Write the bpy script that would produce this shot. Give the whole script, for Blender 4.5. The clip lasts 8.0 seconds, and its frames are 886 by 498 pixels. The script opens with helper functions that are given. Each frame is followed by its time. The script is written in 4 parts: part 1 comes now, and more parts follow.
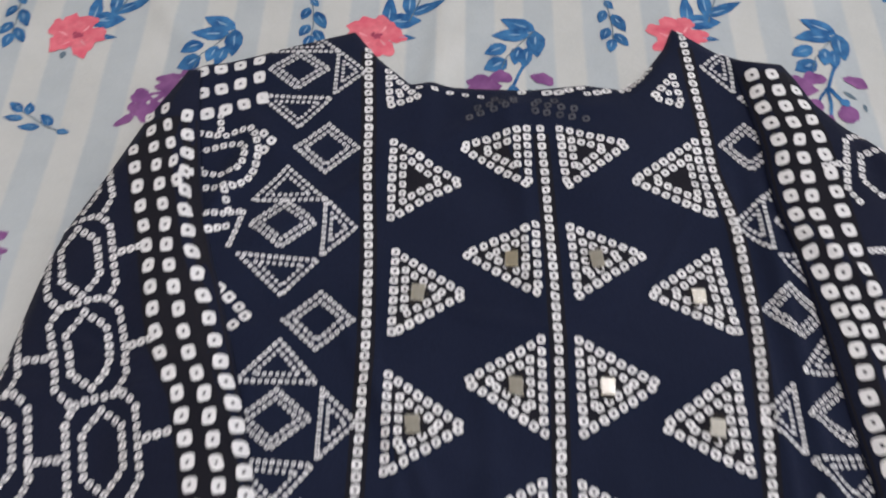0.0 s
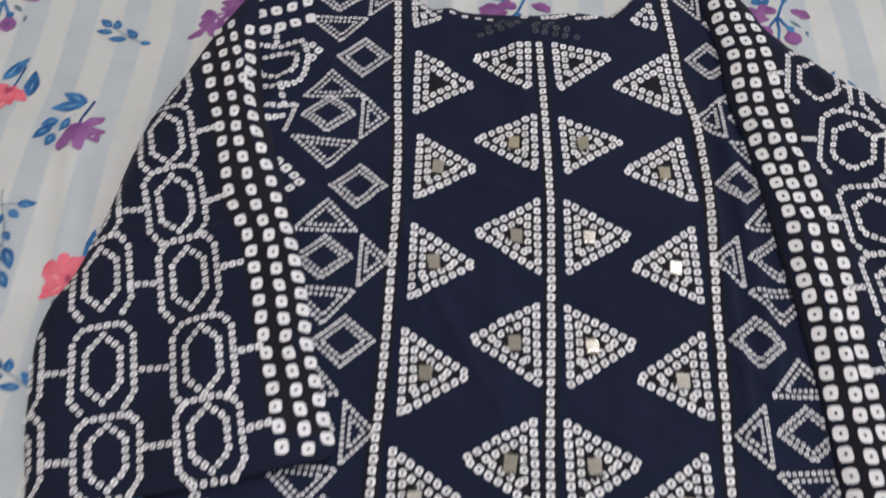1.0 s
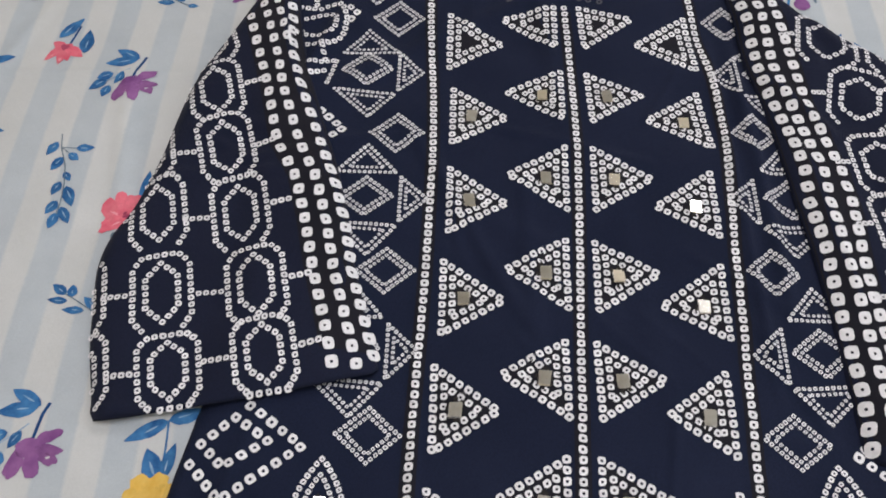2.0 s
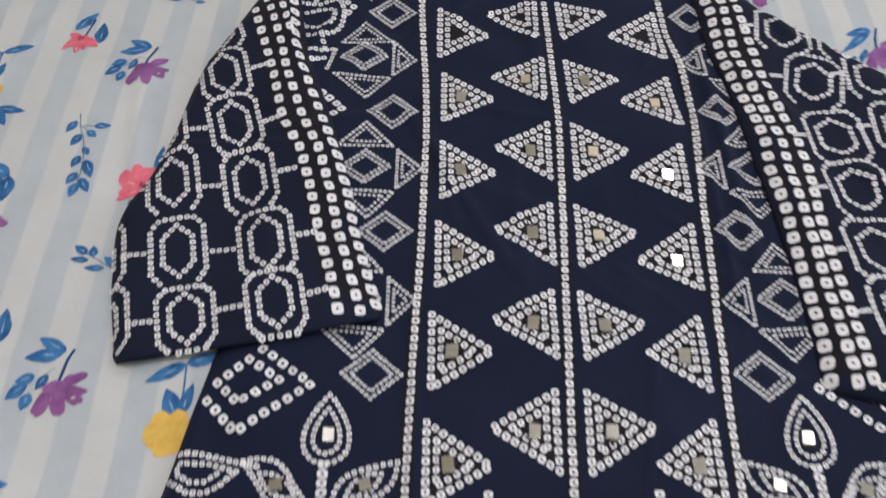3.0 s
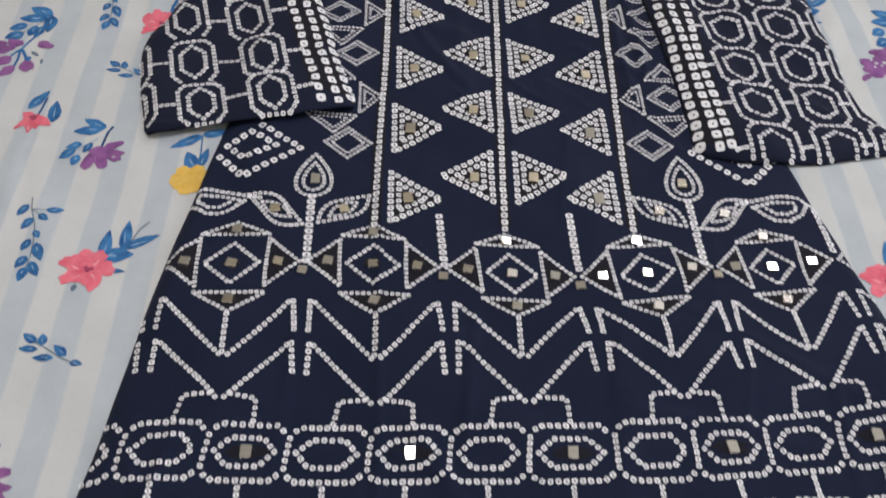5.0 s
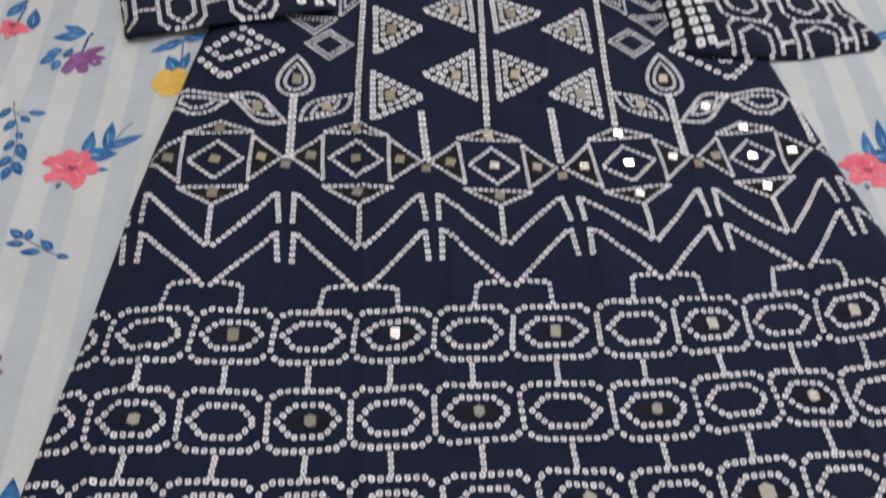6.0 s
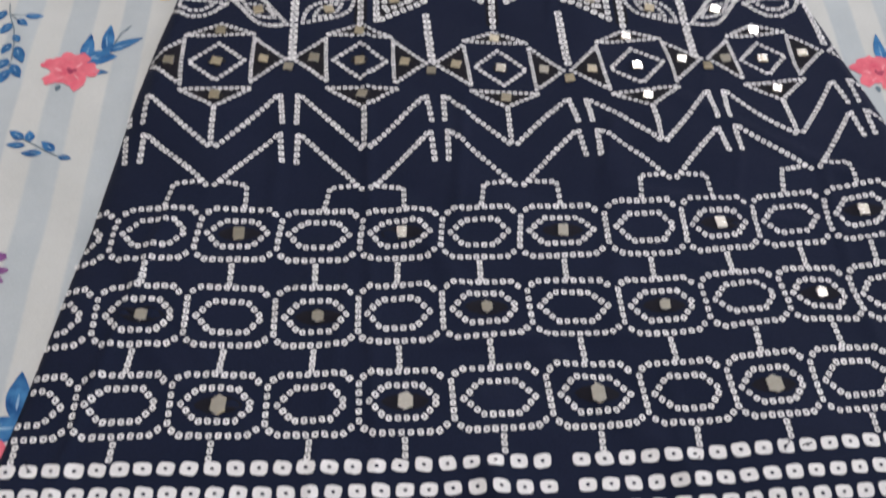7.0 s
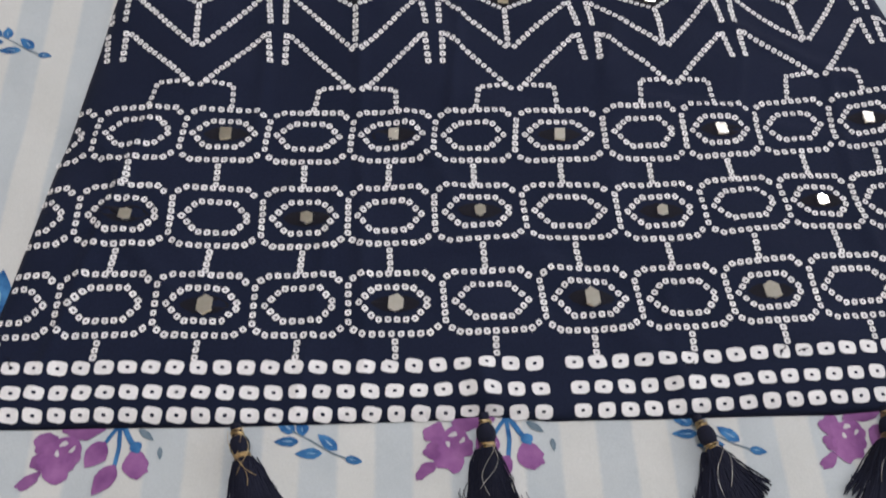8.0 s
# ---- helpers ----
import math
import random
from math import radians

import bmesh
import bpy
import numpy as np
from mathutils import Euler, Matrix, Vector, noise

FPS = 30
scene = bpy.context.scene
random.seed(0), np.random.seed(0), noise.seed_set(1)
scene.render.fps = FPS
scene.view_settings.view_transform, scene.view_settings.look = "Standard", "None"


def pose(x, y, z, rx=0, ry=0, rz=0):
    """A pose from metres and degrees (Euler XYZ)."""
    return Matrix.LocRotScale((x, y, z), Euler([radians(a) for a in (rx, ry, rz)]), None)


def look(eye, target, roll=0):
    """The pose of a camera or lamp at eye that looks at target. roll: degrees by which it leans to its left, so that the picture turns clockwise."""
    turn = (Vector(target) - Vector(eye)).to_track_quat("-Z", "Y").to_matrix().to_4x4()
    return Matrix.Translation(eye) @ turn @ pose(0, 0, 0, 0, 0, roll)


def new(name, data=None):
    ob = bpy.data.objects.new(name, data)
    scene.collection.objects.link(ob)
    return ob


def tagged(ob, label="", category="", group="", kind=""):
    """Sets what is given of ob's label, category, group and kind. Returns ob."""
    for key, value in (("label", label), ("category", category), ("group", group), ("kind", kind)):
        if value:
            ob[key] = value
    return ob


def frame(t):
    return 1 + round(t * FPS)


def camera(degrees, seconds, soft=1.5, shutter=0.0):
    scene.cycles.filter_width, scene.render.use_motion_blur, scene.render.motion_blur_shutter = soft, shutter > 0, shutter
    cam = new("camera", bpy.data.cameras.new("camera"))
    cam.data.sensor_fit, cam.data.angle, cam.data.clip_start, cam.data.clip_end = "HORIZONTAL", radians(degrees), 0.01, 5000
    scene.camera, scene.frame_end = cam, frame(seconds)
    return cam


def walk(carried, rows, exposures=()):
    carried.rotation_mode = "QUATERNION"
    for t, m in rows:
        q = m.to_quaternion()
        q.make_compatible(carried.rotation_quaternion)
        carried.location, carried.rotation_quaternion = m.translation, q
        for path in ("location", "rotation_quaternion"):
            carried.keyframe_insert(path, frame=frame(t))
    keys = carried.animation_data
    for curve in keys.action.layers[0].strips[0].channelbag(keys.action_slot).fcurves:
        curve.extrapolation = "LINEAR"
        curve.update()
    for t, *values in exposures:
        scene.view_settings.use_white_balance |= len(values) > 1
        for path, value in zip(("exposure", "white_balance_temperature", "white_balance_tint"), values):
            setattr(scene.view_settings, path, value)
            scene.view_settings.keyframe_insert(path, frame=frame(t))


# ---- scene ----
cam = camera(52.6, 8.0, soft=1.8, shutter=0.7)
PATH = [
    (0, (0.015, 0.017, 0.483), (-0.017, 1.01, -1.253), -1.1),
    (0.5, (0.018, -0.054, 0.525), (-0.025, 0.937, -1.212), -1.4),
    (1, (0.008, -0.127, 0.549), (-0.026, 0.88, -1.179), -0.3),
    (1.5, (-0.005, -0.176, 0.553), (-0.043, 0.847, -1.165), -0.1),
    (3, (-0.031, -0.285, 0.565), (-0.005, 0.852, -1.08), 2.3),
    (3.5, (-0.026, -0.379, 0.578), (0.034, 0.803, -1.035), 3.5),
    (4, (-0.037, -0.46, 0.579), (0.047, 0.75, -1.011), 4.4),
    (5.5, (-0.025, -0.607, 0.566), (0.099, 0.636, -0.997), 4.9),
    (6, (-0.022, -0.622, 0.548), (0.107, 0.547, -1.07), 4.8),
    (6.5, (-0.023, -0.633, 0.536), (0.104, 0.487, -1.117), 4.7),
    (7, (-0.028, -0.647, 0.524), (0.104, 0.425, -1.16), 5.2),
    (7.5, (-0.026, -0.656, 0.507), (0.111, 0.355, -1.213), 6.0),
    (8, (-0.025, -0.662, 0.498), (0.115, 0.3, -1.25), 6.8),
]
walk(cam, [(t, look(eye, target, roll)) for t, eye, target, roll in PATH], exposures=[(0.0, 0.07), (4.0, 0.07), (6.4, 0.02), (7.4, 0.10), (8.0, 0.10)])


# ---- light: soft daylight from an unseen, assumed window in the wall to the garment's right, closed room round the bed ----
world = bpy.data.worlds.new("world")
scene.world = world
world.use_nodes = True
wn = world.node_tree
sky = wn.nodes.new("ShaderNodeTexSky")
sky.sky_type = "NISHITA"
sky.sun_disc = False
sky.sun_elevation = radians(40)
sky.sun_rotation = radians(70)
wn.links.new(sky.outputs[0], wn.nodes["Background"].inputs[0])
wn.nodes["Background"].inputs[1].default_value = 0.1


def area_lamp(name, eye, target, width, height, power, colour):
    data = bpy.data.lights.new(name, "AREA")
    data.shape, data.size, data.size_y, data.energy, data.color = "RECTANGLE", width, height, power, colour
    ob = new(name, data)
    ob.matrix_world = look(eye, target)
    return ob


SIDE_POWER, TUBE_POWER, FILL_POWER = 14.2, 13.2, 17.6
area_lamp("unseen_window_light", (1.93, -0.25, 0.95), (0.0, -0.25, 0.2), 1.3, 1.1, SIDE_POWER, (0.89, 0.928, 1.0))
area_lamp("tube_light", (1.25, 1.30, 1.84), (0.1, 0.1, 0.0), 1.0, 0.20, TUBE_POWER, (0.930, 0.920, 1.0))

# added overhead fill, no known fixture: evens the light on the left and near side
area_lamp("overhead_fill", (-0.15, -0.25, 1.90), (-0.12, -0.22, 0.0), 0.9, 0.5, FILL_POWER, (0.930, 0.920, 1.0))

# ---- materials ----
def material(name, rough=0.8, metal=0.0):
    mat = bpy.data.materials.new(name)
    mat.use_nodes = True
    nt = mat.node_tree
    bsdf = nt.nodes["Principled BSDF"]
    bsdf.inputs["Roughness"].default_value = rough
    bsdf.inputs["Metallic"].default_value = metal
    return mat, nt, bsdf


def node(nt, kind, **values):
    n = nt.nodes.new(kind)
    for key, value in values.items():
        n.inputs[key].default_value = value
    return n


def coords(nt):
    return nt.nodes.new("ShaderNodeTexCoord").outputs["Object"]


def noise_tex(nt, scale, detail=3.0, rough=0.6):
    n = node(nt, "ShaderNodeTexNoise", Scale=scale, Detail=detail, Roughness=rough)
    nt.links.new(coords(nt), n.inputs["Vector"])
    return n.outputs["Fac"]


def ramp(nt, fac, stops):
    r = nt.nodes.new("ShaderNodeValToRGB")
    while len(r.color_ramp.elements) < len(stops):
        r.color_ramp.elements.new(0.5)
    for e, (p, c) in zip(r.color_ramp.elements, stops):
        e.position, e.color = p, (*c, 1)
    nt.links.new(fac, r.inputs["Fac"])
    return r.outputs["Color"]


def mix(nt, fac, a, b, mode="MIX"):
    m = nt.nodes.new("ShaderNodeMix")
    m.data_type, m.blend_type = "RGBA", mode
    for socket, v in ((m.inputs[0], fac), (m.inputs[6], a), (m.inputs[7], b)):
        if isinstance(v, (int, float)):
            socket.default_value = v
        elif isinstance(v, tuple):
            socket.default_value = (*v, 1)
        else:
            nt.links.new(v, socket)
    return m.outputs[2]


def maths(nt, op, a, b=0.0):
    m = nt.nodes.new("ShaderNodeMath")
    m.operation = op
    for socket, v in zip(m.inputs, (a, b)):
        if isinstance(v, (int, float)):
            socket.default_value = v
        else:
            nt.links.new(v, socket)
    return m.outputs[0]


def bump(nt, bsdf, height, strength, distance):
    b = node(nt, "ShaderNodeBump", Strength=strength, Distance=distance)
    nt.links.new(height, b.inputs["Height"])
    nt.links.new(b.outputs["Normal"], bsdf.inputs["Normal"])


def weave(nt, pitch):
    """Height of a plain weave with that many metres between threads."""
    split = nt.nodes.new("ShaderNodeSeparateXYZ")
    nt.links.new(coords(nt), split.inputs[0])
    k = 2 * math.pi / pitch
    a = maths(nt, "SINE", maths(nt, "MULTIPLY", split.outputs[0], k))
    b = maths(nt, "SINE", maths(nt, "MULTIPLY", split.outputs[1], k))
    return maths(nt, "MULTIPLY", a, b)


def cloth_material(name, dark, light, pitch=0.0009):
    mat, nt, bsdf = material(name, 0.85)
    base = ramp(nt, noise_tex(nt, 9.0, 4.0), [(0.3, dark), (0.7, light)])
    fine = ramp(nt, noise_tex(nt, 900.0, 2.0), [(0.25, (0.8, 0.8, 0.8)), (0.75, (1.2, 1.2, 1.2))])
    nt.links.new(mix(nt, 1.0, base, fine, "MULTIPLY"), bsdf.inputs["Base Color"])
    bsdf.inputs["Sheen Weight"].default_value = 0.02
    bsdf.inputs["Specular IOR Level"].default_value = 0.12
    bsdf.inputs["Sheen Roughness"].default_value = 0.5
    height = maths(nt, "ADD", maths(nt, "MULTIPLY", weave(nt, pitch), 0.3), maths(nt, "MULTIPLY", noise_tex(nt, 60.0, 5.0), 2.0))
    bump(nt, bsdf, height, 0.35, 0.0008)
    return mat


def print_material(name, dark, light, scale=160.0):
    """Ink on cloth: blotchy at two scales, a little different from island to island."""
    mat, nt, bsdf = material(name, 0.85)
    bsdf.inputs["Specular IOR Level"].default_value = 0.2
    base = ramp(nt, noise_tex(nt, scale, 4.0), [(0.3, dark), (0.68, light)])
    geo = nt.nodes.new("ShaderNodeNewGeometry")
    each = ramp(nt, geo.outputs["Random Per Island"], [(0.0, (0.88, 0.88, 0.88)), (1.0, (1.06, 1.06, 1.06))])
    nt.links.new(mix(nt, 1.0, base, each, "MULTIPLY"), bsdf.inputs["Base Color"])
    bump(nt, bsdf, noise_tex(nt, 700.0, 3.0), 0.25, 0.0004)
    return mat


NAVY = cloth_material("navy_viscose", (0.0080, 0.0116, 0.0285), (0.0114, 0.0156, 0.0360))
NAVY_SLEEVE = cloth_material("navy_viscose_sleeve", (0.0084, 0.0108, 0.0250), (0.0118, 0.0144, 0.0312))
INK = print_material("white_print", (0.70, 0.685, 0.685), (0.84, 0.82, 0.815))
INK_FINE = print_material("fine_white_print", (0.66, 0.65, 0.655), (0.80, 0.785, 0.785))
INK_FAINT = print_material("grey_show_through_print", (0.045, 0.048, 0.06), (0.10, 0.10, 0.115))
GROUND = cloth_material("brown_black_dye", (0.0108, 0.0105, 0.0150), (0.0150, 0.0142, 0.0195))
STITCH = print_material("dark_stitching", (0.012, 0.011, 0.012), (0.035, 0.03, 0.026), 500.0)
THREAD = cloth_material("navy_thread", (0.009, 0.010, 0.020), (0.020, 0.022, 0.040), 0.0006)


def mirror_material():
    mat, nt, bsdf = material("mirror_piece", 0.15, 1.0)
    nt.links.new(ramp(nt, noise_tex(nt, 260.0, 3.0), [(0.3, (0.86, 0.82, 0.73)), (0.7, (0.95, 0.92, 0.85))]), bsdf.inputs["Base Color"])
    bump(nt, bsdf, noise_tex(nt, 180.0, 2.0), 0.12, 0.0006)
    return mat


def gold_material():
    mat, nt, bsdf = material("gold_wire", 0.28, 1.0)
    nt.links.new(ramp(nt, noise_tex(nt, 900.0), [(0.3, (0.42, 0.30, 0.14)), (0.7, (0.74, 0.56, 0.30))]), bsdf.inputs["Base Color"])
    return mat


def silver_material():
    mat, nt, bsdf = material("silver_wire", 0.3, 1.0)
    nt.links.new(ramp(nt, noise_tex(nt, 900.0), [(0.3, (0.55, 0.53, 0.48)), (0.7, (0.80, 0.78, 0.72))]), bsdf.inputs["Base Color"])
    return mat


MIRROR, GOLD, SILVER = mirror_material(), gold_material(), silver_material()

STRIPE = 0.0424


def sheet_material():
    mat, nt, bsdf = material("striped_cotton", 0.85)
    split = nt.nodes.new("ShaderNodeSeparateXYZ")
    nt.links.new(coords(nt), split.inputs[0])
    x = maths(nt, "ADD", split.outputs[0], maths(nt, "MULTIPLY", split.outputs[1], -0.0062))
    x = maths(nt, "ADD", x, maths(nt, "MULTIPLY", noise_tex(nt, 3.0, 2.0), 0.004))
    # grey bands begin at x = 0.0199 near the head of the bed
    wave = maths(nt, "SINE", maths(nt, "MULTIPLY", maths(nt, "SUBTRACT", x, 0.0168 + 0.002), 2 * math.pi / STRIPE))
    edge = maths(nt, "ADD", wave, maths(nt, "MULTIPLY", maths(nt, "SUBTRACT", noise_tex(nt, 400.0, 3.0), 0.5), 0.35))
    band = ramp(nt, maths(nt, "ADD", maths(nt, "MULTIPLY", edge, 0.5), 0.5), [(0.41, (0, 0, 0)), (0.59, (1, 1, 1))])
    white = ramp(nt, noise_tex(nt, 14.0, 5.0), [(0.3, (0.535, 0.54, 0.515)), (0.7, (0.605, 0.605, 0.58))])
    grey = ramp(nt, noise_tex(nt, 24.0, 5.0), [(0.3, (0.435, 0.472, 0.488)), (0.7, (0.495, 0.53, 0.542))])
    thread = ramp(nt, noise_tex(nt, 1100.0, 2.0), [(0.25, (0.93, 0.93, 0.93)), (0.75, (1.06, 1.06, 1.06))])
    nt.links.new(mix(nt, 1.0, mix(nt, band, white, grey), thread, "MULTIPLY"), bsdf.inputs["Base Color"])
    height = maths(nt, "ADD", maths(nt, "MULTIPLY", weave(nt, 0.0008), 0.25), maths(nt, "MULTIPLY", noise_tex(nt, 35.0, 5.0), 2.5))
    bump(nt, bsdf, height, 0.3, 0.0010)
    return mat


SHEET = sheet_material()
BLUE = print_material("blue_leaf_print", (0.010, 0.065, 0.20), (0.065, 0.215, 0.43), 95.0)
ROSE = print_material("rose_petal_print", (0.68, 0.105, 0.16), (0.78, 0.21, 0.25), 90.0)
PURPLE = print_material("purple_petal_print", (0.17, 0.055, 0.19), (0.31, 0.13, 0.31), 60.0)
YELLOW = print_material("yellow_petal_print", (0.66, 0.38, 0.06), (0.74, 0.50, 0.13), 90.0)
SLATE = print_material("slate_stem_print", (0.10, 0.15, 0.19), (0.17, 0.22, 0.26), 200.0)
DEEP = print_material("dark_rose_stroke_print", (0.30, 0.045, 0.10), (0.44, 0.08, 0.13), 120.0)
DEEP_BLUE = print_material("dark_blue_stroke_print", (0.008, 0.045, 0.15), (0.02, 0.075, 0.21), 120.0)
PETAL_LIGHT = print_material("light_rose_wash_print", (0.78, 0.24, 0.28), (0.80, 0.36, 0.38), 120.0)
PETAL_PALE = print_material("bare_cloth_gap_in_print", (0.50, 0.46, 0.50), (0.58, 0.55, 0.56), 120.0)
PALE = print_material("pale_highlight_print", (0.16, 0.32, 0.50), (0.34, 0.46, 0.58), 90.0)


def plain_wall(name, dark, light):
    mat, nt, bsdf = material(name, 0.9)
    nt.links.new(ramp(nt, noise_tex(nt, 1.6, 5.0), [(0.3, dark), (0.7, light)]), bsdf.inputs["Base Color"])
    bump(nt, bsdf, noise_tex(nt, 60.0, 4.0), 0.2, 0.002)
    return mat


WALL = plain_wall("cream_wall_paint", (0.70, 0.635, 0.50), (0.78, 0.715, 0.58))
CEILING = plain_wall("white_ceiling_paint", (0.68, 0.68, 0.66), (0.76, 0.76, 0.74))
FLOOR = plain_wall("grey_floor", (0.24, 0.22, 0.20), (0.32, 0.30, 0.27))


# ---- mesh helpers ----
def mesh_object(name, verts, faces, mats, parent=None, smooth=False, slots=None, label=""):
    me = bpy.data.meshes.new(name)
    me.from_pydata([tuple(v) for v in verts], [], faces)
    for m in mats if isinstance(mats, (list, tuple)) else [mats]:
        me.materials.append(m)
    if slots is not None:
        me.polygons.foreach_set("material_index", slots)
    if smooth:
        me.polygons.foreach_set("use_smooth", [True] * len(me.polygons))
    me.update()
    ob = new(name, me)
    if parent is not None:
        ob.parent = parent
    if label:
        tagged(ob, label)
    return ob


def box(name, lo, hi, mat, parent=None):
    (a, b, c), (d, e, f) = lo, hi
    v = [(a, b, c), (d, b, c), (d, e, c), (a, e, c), (a, b, f), (d, b, f), (d, e, f), (a, e, f)]
    q = [(3, 2, 1, 0), (4, 5, 6, 7), (0, 1, 5, 4), (1, 2, 6, 5), (2, 3, 7, 6), (3, 0, 4, 7)]
    return mesh_object(name, v, q, mat, parent)


# ---- the room: unseen plain walls that close the place, an assumed window opening in the wall to the right ----
RX, RY0, RY1, RZ0, RZ1 = 2.0, -2.2, 1.9, -0.55, 1.95
for name, lo, hi, mat in (
    ("floor", (-RX, RY0, RZ0 - 0.1), (RX, RY1, RZ0), FLOOR),
    ("ceiling", (-RX, RY0, RZ1), (RX, RY1, RZ1 + 0.1), CEILING),
    ("wall_north", (-RX - 0.1, RY1, RZ0 - 0.1), (RX + 0.1, RY1 + 0.1, RZ1 + 0.1), WALL),
    ("wall_south", (-RX - 0.1, RY0 - 0.1, RZ0 - 0.1), (RX + 0.1, RY0, RZ1 + 0.1), WALL),
    ("wall_west", (-RX - 0.1, RY0, RZ0 - 0.1), (-RX, RY1, RZ1 + 0.1), WALL),
):
    tagged(box(name, lo, hi, mat), kind="structure")
WY0, WY1, WZ0, WZ1 = -0.95, 0.45, 0.35, 1.55
hole = []
for y0, y1, z0, z1 in ((RY0, WY0, RZ0 - 0.1, RZ1 + 0.1), (WY1, RY1, RZ0 - 0.1, RZ1 + 0.1), (WY0, WY1, RZ0 - 0.1, WZ0), (WY0, WY1, WZ1, RZ1 + 0.1)):
    hole.append(((RX, y0, z0), (RX + 0.1, y1, z1)))
verts, faces = [], []
for (a, b, c), (d, e, f) in hole:
    n = len(verts)
    verts += [(a, b, c), (d, b, c), (d, e, c), (a, e, c), (a, b, f), (d, b, f), (d, e, f), (a, e, f)]
    faces += [tuple(n + i for i in q) for q in ((3, 2, 1, 0), (4, 5, 6, 7), (0, 1, 5, 4), (1, 2, 6, 5), (2, 3, 7, 6), (3, 0, 4, 7))]
tagged(mesh_object("wall_east", verts, faces, WALL), kind="structure")


# ---- relief of the cloths ----
def ridge(x, y, x0, y0, x1, y1, width, height):
    """A soft crease from one place to another."""
    dx, dy = x1 - x0, y1 - y0
    length = math.hypot(dx, dy)
    along = ((x - x0) * dx + (y - y0) * dy) / length
    across = ((x - x0) * -dy + (y - y0) * dx) / length
    ends = np.clip(np.minimum(along, length - along) / (0.25 * length) + 0.5, 0, 1)
    return height * np.exp(-(across / width) ** 2) * ends


sheet_rng = random.Random(23)
SHEET_CREASES = [(sheet_rng.uniform(-0.55, 0.5), sheet_rng.uniform(-0.75, 0.75), 1.57 + sheet_rng.gauss(0, 0.5), sheet_rng.uniform(0.08, 0.22)) for _ in range(34)]


def sheet_z(x, y):
    z = 0.0012 * np.sin(x * 23 + 3 * np.sin(y * 9)) + 0.0010 * np.sin(y * 31 + 4 * x + 1.0) + 0.0006 * np.sin(17 * x - 26 * y)
    z = z + 0.0006 * np.sin(58 * x + 31 * y + 2 * np.sin(21 * y)) * np.sin(13 * y - 9 * x) + 0.0004 * np.sin(83 * y - 22 * x + 2 * np.sin(30 * x))
    z = z + ridge(x, y, -0.50, 0.012, -0.18, 0.004, 0.003, 0.0022)
    z = z + ridge(x, y, -0.50, 0.303, -0.22, 0.300, 0.003, 0.0020)
    z = z + ridge(x, y, -0.34, -0.02, -0.30, -0.14, 0.008, 0.0012)
    for k, (x0, y0, a, l) in enumerate(SHEET_CREASES):
        z = z + ridge(x, y, x0, y0, x0 + l * math.cos(a), y0 + l * math.sin(a), 0.006 + 0.0005 * (k % 9), 0.0018 + 0.0002 * (k % 7))
    return z


def smooth01(a):
    a = np.clip(a, 0, 1)
    return a * a * (3 - 2 * a)


# garment body: left and right edge by y, hem and top by the share across
BODY_Y = [-0.52, -0.456, -0.417, -0.357, -0.282, -0.208, -0.136, -0.056, 0.007, 0.10, 0.25, 0.36, 0.43, 0.48]
BODY_L = [-0.268, -0.2550, -0.2468, -0.2372, -0.2268, -0.2182, -0.208, -0.1935, -0.181, -0.168, -0.170, -0.180, -0.176, -0.176]
BODY_R = [0.413, 0.404, 0.399, 0.391, 0.381, 0.370, 0.355, 0.335, 0.322, 0.298, 0.274, 0.263, 0.242, 0.230]
TOP_S = [0.0, 0.12, 0.23, 0.285, 0.322, 0.375, 0.435, 0.56, 0.66, 0.722, 0.762, 0.815, 0.842, 0.90, 1.0]
TOP_Y = [0.4345, 0.4485, 0.4635, 0.4715, 0.4475, 0.4235, 0.4220, 0.4180, 0.4230, 0.4190, 0.4315, 0.4565, 0.4755, 0.4540, 0.4380]
HEM_S = [0.0, 0.3, 0.40, 0.445, 0.50, 0.75, 1.0]
HEM_Y = [-0.5003, -0.5018, -0.5008, -0.4982, -0.5023, -0.5023, -0.4908]


def smooth_curve(v, xs, ys):
    """Catmull-Rom through the knots."""
    xs, ys = np.asarray(xs), np.asarray(ys)
    v = np.clip(v, xs[0], xs[-1])
    i = np.clip(np.searchsorted(xs, v, side="right") - 1, 0, len(xs) - 2)
    slope = np.gradient(ys, xs)
    h = xs[i + 1] - xs[i]
    t = (v - xs[i]) / h
    return (2 * t**3 - 3 * t**2 + 1) * ys[i] + (t**3 - 2 * t**2 + t) * h * slope[i] + (3 * t**2 - 2 * t**3) * ys[i + 1] + (t**3 - t**2) * h * slope[i + 1]


def body_margin(x, y):
    """How far inside the body's outline a place lies."""
    left, right = smooth_curve(y, BODY_Y, BODY_L), smooth_curve(y, BODY_Y, BODY_R)
    s = (x - left) / (right - left)
    return np.minimum(np.minimum(x - left, right - x), np.minimum(np.interp(s, TOP_S, TOP_Y) - y, y - np.interp(s, HEM_S, HEM_Y)))


crease_rng = random.Random(41)
CREASES = [(crease_rng.uniform(-0.18, 0.32), crease_rng.uniform(-0.46, 0.34), crease_rng.uniform(-2.2, 0.4), crease_rng.uniform(0.05, 0.14)) for _ in range(26)]


